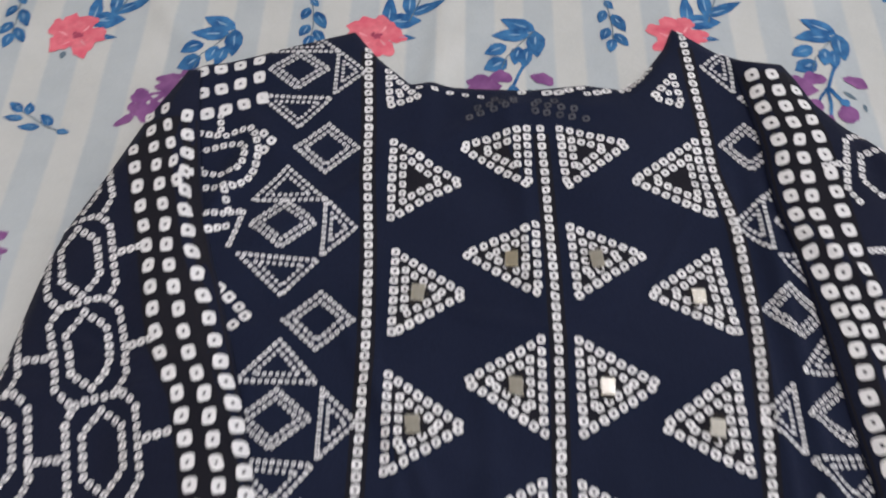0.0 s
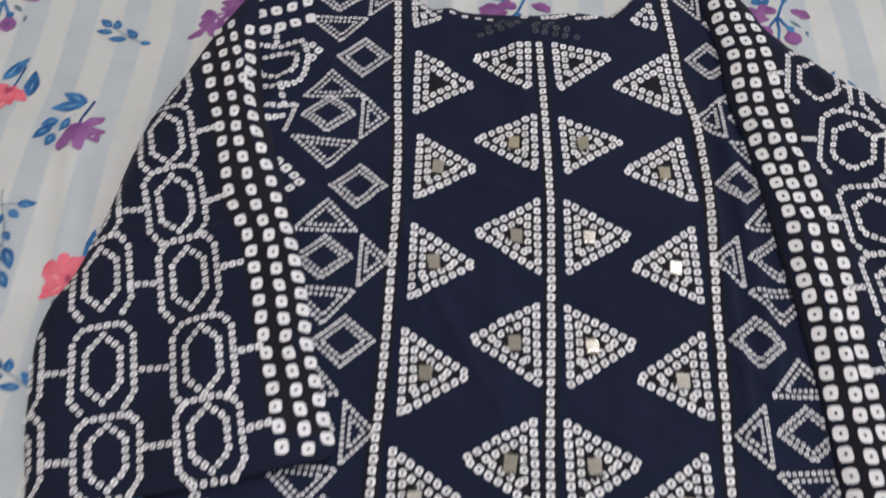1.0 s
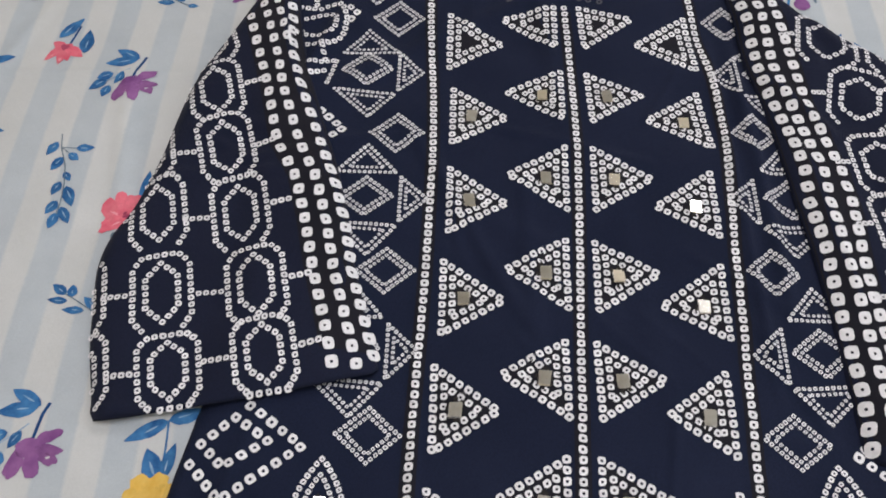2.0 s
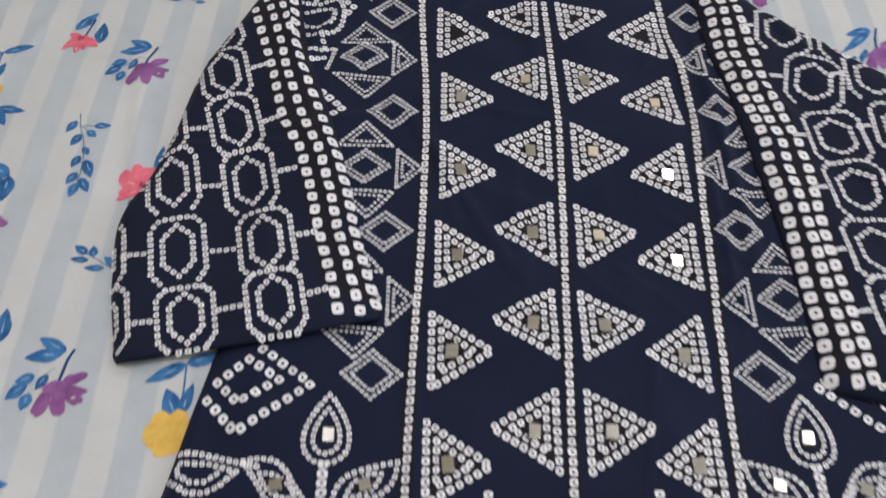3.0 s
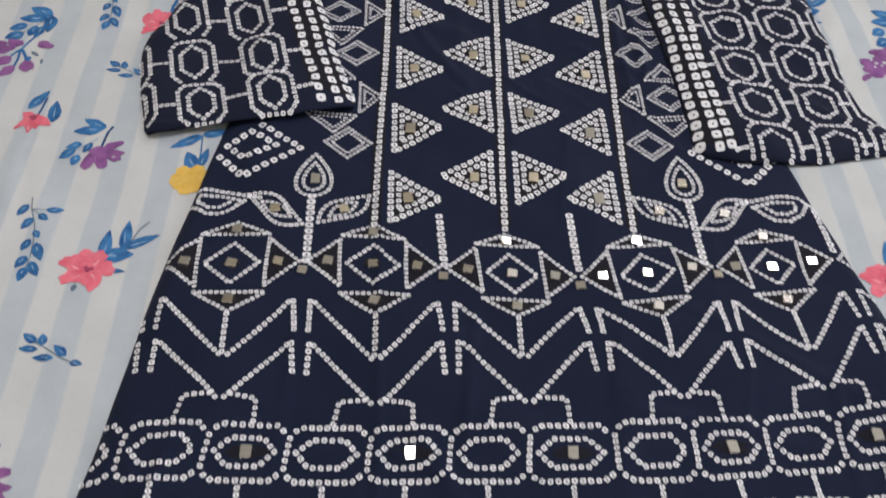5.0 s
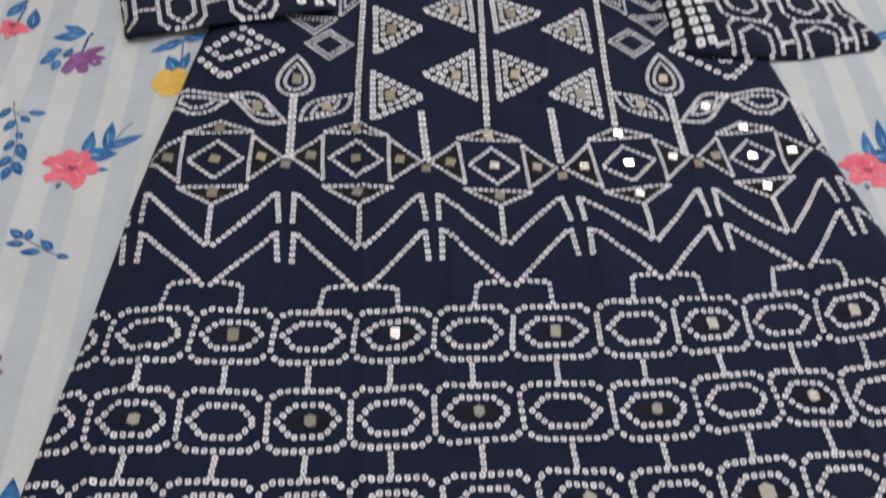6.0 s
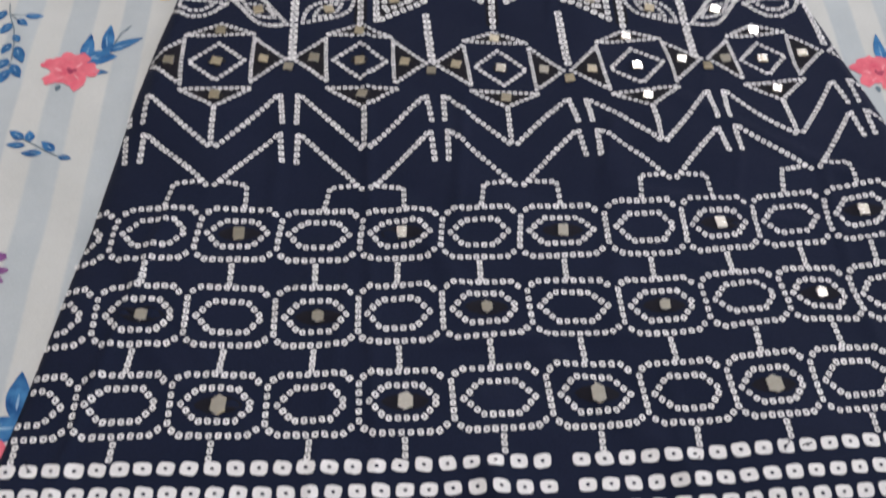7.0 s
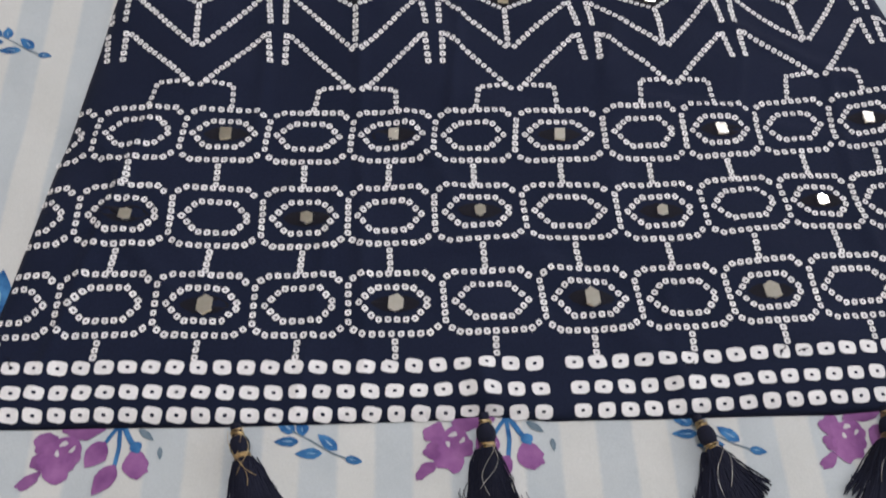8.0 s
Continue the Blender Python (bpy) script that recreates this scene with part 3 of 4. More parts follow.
for x, y, w in ((0.058, 0.4140, 0.0062), (0.075, 0.4130, 0.0075), (0.083, 0.4130, 0.0075), (0.090, 0.4155, 0.0068), (0.098, 0.4180, 0.0060), (0.102, 0.4110, 0.0050), (0.109, 0.4125, 0.0066), (0.1155, 0.4150, 0.0070)):
    d.dot(x, y, 0.25, w, w * 0.8)
d.chain([(0.126, 0.4155), (0.134, 0.4235), (0.143, 0.4330)], 0.0048, 0.0036)
d.chain([(0.131, 0.4165), (0.139, 0.4255), (0.147, 0.4360)], 0.0048, 0.0034)
d.make("neckline_print", body)


# ---- print below the waist, in columns u (one a diamond) and heights v, spread by the flare of the skirt ----
FLARE_X = [0.06987, 0.11283, -0.00158, 0.00018, -0.00650, 0.00001, -0.00019, 0.00028, 0.00175, -0.00566, -0.00008, 0.00052]
FLARE_Y = [-0.30093, 0.00202, 0.19702, 0.00160, -0.00144, -0.00197, 0.00043, 0.00016, -0.00268, 0.00249, -0.00001, 0.00026]
# small local pulls of the cloth, in millimetres, over seven columns and six heights
PULL_U, PULL_V = (-2.2, -1.4, -0.7, 0.0, 0.7, 1.4, 2.2), (-0.15, -0.205, -0.26, -0.315, -0.37, -0.43)
PULL_X = [
    -2.6, -2.6, -1.6, 1.0, -1.7, 2.6, -4.8,
    -0.8, -0.2, 1.1, -0.4, 3.9, -0.6, 1.6,
    4.0, 2.0, 1.9, 1.2, 3.9, 0.9, 5.6,
    -1.5, -2.1, -2.1, -4.4, 2.2, -1.1, -2.6,
    1.5, 1.8, -3.6, -2.7, 0.7, 2.9, -7.6,
    0.0, 1.0, -1.2, 1.0, 3.2, -1.8, 3.6,
]
PULL_Y = [
    -0.7, 2.9, 1.8, -0.8, -5.9, 2.0, -0.2,
    -0.5, -2.2, -0.8, 2.5, -0.7, -5.1, -0.7,
    2.2, -2.0, -2.8, 0.7, 1.0, -0.2, 1.8,
    2.6, 1.0, 0.5, -0.0, -1.0, -1.1, -2.7,
    0.4, -2.9, -0.9, 2.0, -1.9, 3.2, -8.4,
    0.9, -0.7, -0.3, 0.1, -1.1, -1.8, -3.0,
]


def flare(u, v):
    w = (v + 0.3) * 5
    terms = (1, u, w, u * u, u * w, w * w, u**3, u * u * w, u * w * w, w**3, u**4, u**3 * w)
    near = [0.001 * math.exp(-(((u - a) / 0.45) ** 2) - ((v - b) / 0.034) ** 2) for b in PULL_V for a in PULL_U]
    x = sum(a * b for a, b in zip(FLARE_X, terms)) + sum(a * b for a, b in zip(PULL_X, near))
    y = sum(a * b for a, b in zip(FLARE_Y, terms)) + sum(a * b for a, b in zip(PULL_Y, near))
    return x, y


def flared(points, steps=6):
    out = []
    for (u0, v0), (u1, v1) in zip(points, points[1:]):
        out += [flare(u0 + (u1 - u0) * k / steps, v0 + (v1 - v0) * k / steps) for k in range(steps)]
    return out + [flare(*points[-1])]


P = 0.109
for k in range(-2, 4):
    v0 = -0.143

    def at(points, close=False):
        pts = [(k + x / P, v0 + y) for x, y in points]
        return flared(pts + pts[:1] if close else pts)

    d = front_dots()
    for tri in (
        [(0.0, 0.0405), (-0.0265, 0.0285), (0.0265, 0.0285)],
        [(0.0, -0.0445), (-0.0265, -0.0270), (0.0265, -0.0270)],
        [(-0.0515, 0.001), (-0.0265, 0.0245), (-0.0255, -0.0215)],
        [(0.0515, 0.001), (0.0265, 0.0245), (0.0255, -0.0215)],
    ):
        d.chain(at(tri, True)[:-1], 0.0044, 0.0033, True)
        if k < 3:
            ground([flare(k + x / P, v0 + y) for x, y in toward(tri, 0.92)], body_z, body)
    d.chain(at([(0, 0.0190), (0.0205, 0), (0, -0.0185), (-0.0205, 0)], True)[:-1], 0.0046, 0.0035, True)
    d.make("diamond_print", body)
    for x, y in ((0, 0), (0, 0.0335), (0, -0.0335), (-0.0350, 0.001), (0.0350, 0.001)):
        if k < 3:
            mx, my = flare(k + x / P, v0 + y)
            mirror(mx, my, 0.0084, 0.0078, body_z, body, turn=-6)
    if k < 2:
        mx, my = flare(k + 0.5, v0 - 0.008)
        mirror(mx, my, 0.0080, 0.0075, body_z, body, turn=-4, stitched=False)
    # stem and zigzags
    d = front_dots()
    d.chain(flared([(k, -0.190), (k - 0.01, -0.222)]), 0.0053, 0.0042)
    for top, low, gap in ((-0.1782, -0.2240, 0.03), (-0.2135, -0.2605, 0.03)):
        for side in (-1, 1):
            d.chain(flared([(k + side * 0.408, top), (k + side * gap, low)]), 0.0051, 0.0039)
            d.chain(flared([(k + side * 0.441, top + 0.001), (k + side * 0.453, top - 0.022)]), 0.0055, 0.0043)
    d.make("zigzag_print", body)
    d = front_dots()
    for side in (-1, 1):
        d.chain(flared([(k + side * 0.07, -0.2575), (k + side * 0.235, -0.2595), (k + side * 0.25, -0.2775)]), 0.0050, 0.0036)
    d.make("bracket_print", body)

# the last strokes of a zigzag that runs round the low-x side seam
d = front_dots()
for top in (-0.1782, -0.2135):
    d.chain(flared([(-2.559, top + 0.001), (-2.547, top - 0.022)]), 0.0055, 0.0043)
d.make("zigzag_print", body)

# three rows of cells
ROWS_V = (-0.302, -0.365, -0.427)
for r, v0 in enumerate(ROWS_V):
    for j in range(-6, 6):
        u0 = (j + 0.5) / 2
        tall = (0.0212, 0.0205, 0.0200)[r]

        def at(points):
            return flared([(u0 + x, v0 + y) for x, y in points], 4)

        d = front_dots()
        d.chain(at([(-0.243, -0.012), (-0.243, 0.012)]), 0.0053, 0.0039)
        d.chain(at([(-0.215, tall - 0.003), (-0.17, tall), (0.17, tall), (0.205, tall - 0.004)]), 0.0057, 0.0041)
        d.chain(at([(-0.215, 0.003 - tall), (-0.17, -tall), (0.17, -tall), (0.215, 0.004 - tall)]), 0.0057, 0.0041)
        hexa = [(-0.185, 0), (-0.10, 0.0108), (0.10, 0.0108), (0.185, 0), (0.10, -0.0108), (-0.10, -0.0108), (-0.185, 0)]
        d.chain(at(hexa)[:-1], 0.0055, 0.0040, True)
        below = ROWS_V[r + 1] + 0.0215 if r < 2 else -0.4625
        d.chain(at([(-0.005, -tall - 0.005), (-0.01, below - v0 + 0.0015)]), 0.0049, 0.0039)
        d.make("cell_print", body)
        if (j + r) % 2 == 0 and j < 5:
            mx, my = flare(u0 + 0.01, v0)
            mirror(mx, my, 0.0080 if r < 2 else 0.0098, 0.0098 if r < 2 else 0.0135, body_z, body, hexagon=r > 0, lens=True)

# three rows of large dots along the hem, parted at the middle
for r in range(3):
    v = (-0.4670, -0.4820, -0.4950)[r]
    for i in range(24):
        for x in ((0.0656, 0.0681, 0.0690)[r] - 0.01445 * i + 0.000034 * i * i, (0.0894, 0.0914, 0.0920)[r] + 0.0140 * i):
            y = flare((x - 0.0752) / 0.1175, v)[1]
            pinch = math.exp(-(((x - 0.034) / 0.013) ** 2)) if r == 2 else 0.0
            d = front_dots()
            d.dot(x, y + 0.0020 * pinch, rng.uniform(-0.08, 0.08) - (0.12 if x < 0 else 0.0), 0.0106 * rng.uniform(0.94, 1.05), 0.0084 * rng.uniform(0.90, 1.05) * (1 - 0.5 * pinch), 0.22)
            d.make("printed_dot", body)


# ---- side panels of the front ----
def small_diamond(x, y, w=0.0205, h=0.0180, lean=0.0):
    d = front_dots()
    quad = [(x, y + h), (x + w, y + lean), (x, y - h), (x - w, y - lean)]
    d.chain(quad, 0.0039, 0.0030, True, hole=0.40)
    d.chain(toward(quad, 0.70), 0.0037, 0.0026, True, hole=0.38)
    d.make("diamond_print", body, INK_FINE)


def small_triangle(pts):
    d = front_dots()
    d.chain(pts, 0.0039, 0.0028, True, hole=0.3)
    d.chain(toward_middle(pts, 0.0042), 0.0037, 0.0024, True, hole=0.28)
    d.make("triangle_print", body, INK_FINE)


def panel_cluster(x, y, side, lift=0.0):
    """Four triangles round a diamond; the side that faces the middle has side = 1 on the low-x panel."""
    small_diamond(x, y, 0.0205, 0.0170)
    small_triangle(shift([(-0.001, 0.042 + lift), (-0.021 - 0.5 * lift, 0.0175 + lift), (0.026 - 0.8 * lift, 0.0165 + lift)], x, y, side))
    small_triangle(shift([(0.026, 0.0170), (0.026, -0.0225), (0.0460, -0.002)], x, y, side))
    small_triangle(shift([(-0.025, -0.0225), (0.024, -0.0260), (0.004, -0.050)], x, y, side))


for x, y in ((-0.071, 0.3655), (-0.066, 0.240), (-0.067, 0.117), (-0.0705, -0.004)):
    small_diamond(x, y)
for x, y, lift in ((-0.095, 0.431, 0.0), (-0.094, 0.307, 0.0), (-0.0860, 0.1800, 0.005), (-0.088, 0.0575, 0.006)):
    panel_cluster(x, y, 1, lift)
for x, y, w in ((0.2045, 0.3690, 0.0175), (0.213, 0.249, 0.017), (0.2065, 0.1225, 0.0175), (0.2025, -0.001, 0.0205)):
    small_diamond(x, y, w, 0.0175, -0.002)
for x, y in ((0.228, 0.437), (0.233, 0.312), (0.2295, 0.186), (0.230, 0.061)):
    panel_cluster(x, y, -1, 0.0075 if y < 0.2 else 0.0)

# rows of large dots and a cell at the low-x shoulder
for x0, y0, x1, y1 in ((-0.163, 0.430, -0.124, 0.4395), (-0.160, 0.411, -0.122, 0.4235), (-0.154, 0.393, -0.118, 0.4060)):
    for c in range(4):
        d = front_dots()
        d.dot(x0 + (x1 - x0) * c / 3, y0 + (y1 - y0) * c / 3 - 0.0012 * math.sin(math.pi * c / 3), 0.22, 0.0094 - 0.0004 * c, 0.0096, 0.2)
        d.make("printed_dot", body)
d = front_dots()
d.chain([(-0.162, 0.378), (-0.151, 0.376), (-0.139, 0.375), (-0.130, 0.379), (-0.123, 0.380), (-0.118, 0.373), (-0.1155, 0.363), (-0.1165, 0.348), (-0.120, 0.340), (-0.127, 0.334), (-0.140, 0.3325), (-0.152, 0.334)], 0.0058, 0.0047)
d.chain([(-0.156, 0.362), (-0.150, 0.364), (-0.136, 0.368), (-0.129, 0.368), (-0.1235, 0.362), (-0.1245, 0.352), (-0.128, 0.346), (-0.138, 0.343), (-0.149, 0.345), (-0.153, 0.349)], 0.0056, 0.0044)
d.chain([(-0.1445, 0.391), (-0.143, 0.380)], 0.0054, 0.0046)
d.chain([(-0.133, 0.330), (-0.130, 0.317)], 0.0054, 0.0046)
d.chain([(-0.113, 0.374), (-0.107, 0.369), (-0.112, 0.362)], 0.0072, 0.0058)
d.chain([(-0.147, 0.312), (-0.120, 0.317), (-0.126, 0.292)], 0.0050, 0.0040)
d.chain([(-0.145, 0.301), (-0.130, 0.306)], 0.0056, 0.0046)
d.make("cell_print", body)


# plants: a bud on a stem with leaves, and a large-dotted diamond, mirrored across the front
def drop(x, y, w, h):
    pts = []
    for k in range(24):
        t = 2 * math.pi * k / 24
        yy = math.cos(t)
        pts.append((x + w * math.sin(t) * (0.98 - 0.42 * yy - 0.25 * max(yy, 0) ** 2), y + h * yy))
    return pts


def leaf_outline(x0, y0, x1, y1, w, n=12, bow=0.0):
    dx, dy = x1 - x0, y1 - y0
    l = math.hypot(dx, dy)
    side = lambda s: [(x0 + dx * t / n - dy / l * (s * w * math.sin(math.pi * t / n) ** 0.8 + bow * math.sin(2 * math.pi * t / n)),
                       y0 + dy * t / n + dx / l * (s * w * math.sin(math.pi * t / n) ** 0.8 + bow * math.sin(2 * math.pi * t / n))) for t in range(n + 1)]
    return side(1), side(-1)[::-1]


for side in (1, -1):
    mid, dy = 0.0635, 0.0 if side > 0 else 0.004

    def across(points):
        return [(x if side > 0 else 2 * mid - x, y + dy) for x, y in points]

    def far_leaf(points):
        return points if side < 0 else [(2 * mid - x, y - 0.004) for x, y in points]

    d = front_dots()
    d.chain(across([(-0.098, -0.139), (-0.098, -0.071)]), 0.0062, 0.0052, wide=1.3)
    d.make("stem_print", body)
    d = front_dots()
    d.chain(across(drop(-0.0975, -0.0455, 0.0145, 0.0245)), 0.0046, 0.0036, True)
    d.chain(across(drop(-0.0975, -0.0470, 0.0085, 0.0160)), 0.0043, 0.0033, True)
    d.make("bud_print", body)
    mx, my = across([(-0.0965, -0.050)])[0]
    mirror(mx, my, 0.0080, 0.0100, body_z, body)
    for x0, y0, x1, y1, bow in ((-0.104, -0.101, -0.150, -0.069, 0.003), (-0.091, -0.099, -0.050, -0.068, 0.002)):
        d = front_dots()
        a, b = leaf_outline(x0, y0, x1, y1, 0.0105, bow=bow)
        d.chain(across(a), 0.0046, 0.0036)
        d.chain(across(b), 0.0046, 0.0036)
        a, b = leaf_outline(x0 * 0.78 + x1 * 0.22, y0 * 0.78 + y1 * 0.22, x0 * 0.25 + x1 * 0.75, y0 * 0.25 + y1 * 0.75, 0.0055)
        d.chain(across(a), 0.0043, 0.0032)
        d.chain(across(b), 0.0043, 0.0032)
        d.make("leaf_print", body)
        mx, my = across([((x0 + x1) / 2, (y0 + y1) / 2)])[0]
        mirror(mx, my, 0.0085, 0.0085, body_z, body, turn=20 * side)
    d = front_dots()
    d.chain(far_leaf([(0.268, -0.0685), (0.289, -0.0640), (0.3075, -0.0600), (0.3245, -0.0612), (0.3302, -0.0678), (0.3228, -0.0795), (0.3108, -0.0866), (0.2989, -0.0866), (0.290, -0.0812), (0.283, -0.0735)]), 0.0047, 0.0038)
    d.chain(far_leaf([(0.281, -0.0720), (0.300, -0.0668), (0.318, -0.0672), (0.3195, -0.0740), (0.310, -0.0795), (0.300, -0.0790), (0.293, -0.0735)]), 0.0046, 0.0036)
    d.make("leaf_print", body)
    d = front_dots()
    d.chain(across([(-0.186, -0.021), (-0.158, -0.050), (-0.111, -0.013), (-0.147, 0.012)]), 0.0088, 0.0064)
    d.chain(across([(-0.175, -0.014), (-0.159, -0.029), (-0.133, -0.010), (-0.156, 0.004)]), 0.0086, 0.0062, True)
    d.make("large_diamond_print", body)

d = front_dots()
d.chain([(0.335, -0.069), (0.339, -0.117)], 0.0062, 0.0052, wide=1.2)
d.make("stem_print", body)
for x0, y0, x1, y1 in ((0.009, -0.088, 0.012, -0.140), (0.119, -0.086, 0.121, -0.142)):
    d = front_dots()
    d.chain([(x0, y0), (x1, y1)], 0.0062, 0.0053, wide=1.2)
    d.make("dotted_line", body)


# ---- sleeve print ----
def turned(points, x, y, degrees):
    c, s = math.cos(radians(degrees)), math.sin(radians(degrees))
    return [(x + c * px - s * py, y + s * px + c * py) for px, py in points]


def sleeve_cell(sl, ob, x, y, turn, last=False, half_w=0.0198, half_h=0.0305, in_w=0.56, in_h=0.76, link=0.0205):
    d = Dots(sl.z, sl.margin)
    w, h = half_w, half_h
    d.chain(turned([(-w, -h * 0.62), (-w, h * 0.62)], x, y, turn), 0.0056, 0.0043)
    d.chain(turned([(w, -h * 0.62), (w, h * 0.62)], x, y, turn), 0.0056, 0.0043)
    d.chain(turned([(-w * 0.86, h * 0.80), (-w * 0.62, h * 0.97), (w * 0.62, h * 0.97), (w * 0.86, h * 0.80)], x, y, turn), 0.0057, 0.0044)
    d.chain(turned([(-w * 0.86, -h * 0.78), (-w * 0.70, -h * 0.92)], x, y, turn), 0.0057, 0.0043)
    d.chain(turned([(w * 0.86, -h * 0.78), (w * 0.70, -h * 0.92)], x, y, turn), 0.0057, 0.0043)
    if last:
        d.chain(turned([(-w * 0.62, -h), (w * 0.62, -h)], x, y, turn), 0.0057, 0.0044)
    a, b = w * in_w, h * in_h
    d.chain(turned([(0, b), (a, b * 0.52), (a, -b * 0.52), (0, -b), (-a, -b * 0.52), (-a, b * 0.52)], x, y, turn), 0.0057, 0.0044, True)
    (lx, ly), = turned([(-w, 0.0)], x, y, turn)
    d.chain([(lx - 0.005, ly), (lx - link, ly - 0.0015)], 0.0052, 0.0043)
    d.make("cell_print", ob)


def sleeve_column(sl, ob, ys, xs, y0, y1, pitch, wide, tall, squeeze=1.0):
    """A column of large dots down a sleeve; pitch, width and height go by y."""
    y = y0
    while y > y1:
        x = float(np.interp(y, ys, xs))
        lean = math.atan2(float(np.interp(y - 0.01, ys, xs)) - x, 0.01)
        a, b = squeeze * float(np.interp(y, *wide)), float(np.interp(y, *tall))
        d = Dots(sl.z, sl.margin)
        d.dot(x, y, lean * 0.8 + rng.uniform(-0.07, 0.07), a * rng.uniform(0.93, 1.05), b * rng.uniform(0.94, 1.05), 0.22)
        d.make("printed_dot", ob)
        y -= float(np.interp(y, *pitch))


COL_Y = [0.027, 0.062, 0.111, 0.150, 0.188, 0.220, 0.277, 0.308, 0.354, 0.40]
L_PITCH = ([0.03, 0.19, 0.205, 0.235, 0.36], [0.0122, 0.0127, 0.0112, 0.0138, 0.0155])
L_WIDE, L_TALL = ([0.05, 0.35], [0.0080, 0.0074]), ([0.05, 0.22, 0.32], [0.0087, 0.0090, 0.0100])
sleeve_column(left_sleeve, sleeves[0], COL_Y, [-0.093, -0.102, -0.1165, -0.126, -0.137, -0.155, -0.170, -0.180, -0.195, -0.206], 0.3595, 0.022, L_PITCH, L_WIDE, L_TALL)
sleeve_column(left_sleeve, sleeves[0], COL_Y, [-0.0765, -0.0870, -0.1020, -0.1110, -0.122, -0.138, -0.158, -0.1655, -0.180, -0.196], 0.3905, 0.028, L_PITCH, L_WIDE, L_TALL, 0.95)
sleeve_column(left_sleeve, sleeves[0], COL_Y, [-0.0635, -0.0740, -0.0895, -0.0975, -0.1085, -0.1215, -0.1430, -0.1530, -0.1595, -0.167], 0.386, 0.036, L_PITCH, L_WIDE, L_TALL)
sleeve_column(left_sleeve, sleeves[0], COL_Y, [-0.070, -0.080, -0.095, -0.104, -0.115, -0.130, -0.1440, -0.1540, -0.1685, -0.183], 0.393, 0.322, L_PITCH, L_WIDE, L_TALL, 0.85)
dark_band(np.linspace(0.385, 0.050, 110), lambda y: max(float(np.interp(y, COL_Y, [-0.0995, -0.1085, -0.123, -0.1325, -0.1435, -0.1615, -0.1765, -0.1865, -0.200, -0.200])), float(smooth_curve(y, LEFT_Y, LEFT_OUT)) + 0.003),
          lambda y: float(smooth_curve(y, LEFT_Y, LEFT_IN)) - 0.0015, left_sleeve.z, sleeves[0])
for x, y, turn, last in (
    (-0.227, 0.334, 20, False), (-0.2112, 0.2740, 16, False), (-0.1942, 0.2172, 17, False), (-0.1750, 0.1590, 14, False), (-0.1540, 0.0970, 13, False), (-0.1410, 0.0410, 13, True),
    (-0.256, 0.216, 15, False), (-0.2360, 0.1580, 14, False), (-0.2195, 0.0915, 13, False), (-0.2030, 0.0285, 13, True), (-0.279, 0.086, 13, False), (-0.264, 0.026, 13, True),
):
    sleeve_cell(left_sleeve, sleeves[0], x, y + 0.004 * last, turn, last, half_h=0.0270 if last else 0.0318)
d = Dots(left_sleeve.z, left_sleeve.margin)
for x, y in ((-0.2112, 0.2740), (-0.1942, 0.2140), (-0.175, 0.159), (-0.154, 0.097), (-0.141, 0.045)):
    d.chain(turned([(0.025, 0.001), (0.036, 0.002)], x, y, 13), 0.0053, 0.0049)
d.make("link_print", sleeves[0])
d = front_dots()
d.chain([(-0.127, 0.261), (-0.1085, 0.2435), (-0.122, 0.230)], 0.0090, 0.0068)
d.make("link_print", body)

COL_Y = [-0.014, 0.026, 0.063, 0.101, 0.143, 0.179, 0.209, 0.236, 0.259, 0.286, 0.313, 0.341, 0.370, 0.396, 0.422]
R_PITCH, R_WIDE, R_TALL = ([0.0, 0.15, 0.17, 0.20, 0.25, 0.27, 0.4], [0.0130, 0.0136, 0.0118, 0.0148, 0.0120, 0.0135, 0.0138]), ([0, 0.4], [0.0084, 0.0078]), ([0, 0.4], [0.0096, 0.0092])
sleeve_column(right_sleeve, sleeves[1], COL_Y, [0.2465, 0.2480, 0.2465, 0.2455, 0.2445, 0.2400, 0.2410, 0.2380, 0.2330, 0.2270, 0.2235, 0.2220, 0.2210, 0.2160, 0.2130], 0.423, -0.010, R_PITCH, R_WIDE, R_TALL)
sleeve_column(right_sleeve, sleeves[1], COL_Y, [0.2640, 0.2612, 0.2600, 0.2590, 0.2565, 0.2535, 0.2545, 0.2480, 0.2440, 0.2390, 0.2345, 0.2340, 0.2330, 0.2290, 0.2250], 0.421, -0.014, R_PITCH, R_WIDE, R_TALL)
sleeve_column(right_sleeve, sleeves[1], COL_Y, [0.2745, 0.2725, 0.2712, 0.2685, 0.2680, 0.2695, 0.2680, 0.2610, 0.2565, 0.2525, 0.2500, 0.2480, 0.2452, 0.2420, 0.2380], 0.409, -0.010, R_PITCH, R_WIDE, R_TALL)
dark_band(np.linspace(0.425, -0.004, 130), lambda y: float(smooth_curve(y, RIGHT_Y, RIGHT_IN)) + 0.0015,
          lambda y: float(np.interp(y, COL_Y, [0.2810, 0.2790, 0.2777, 0.2750, 0.2745, 0.2760, 0.2745, 0.2675, 0.2630, 0.2590, 0.2565, 0.2545, 0.2517, 0.2470, 0.240])), right_sleeve.z, sleeves[1])
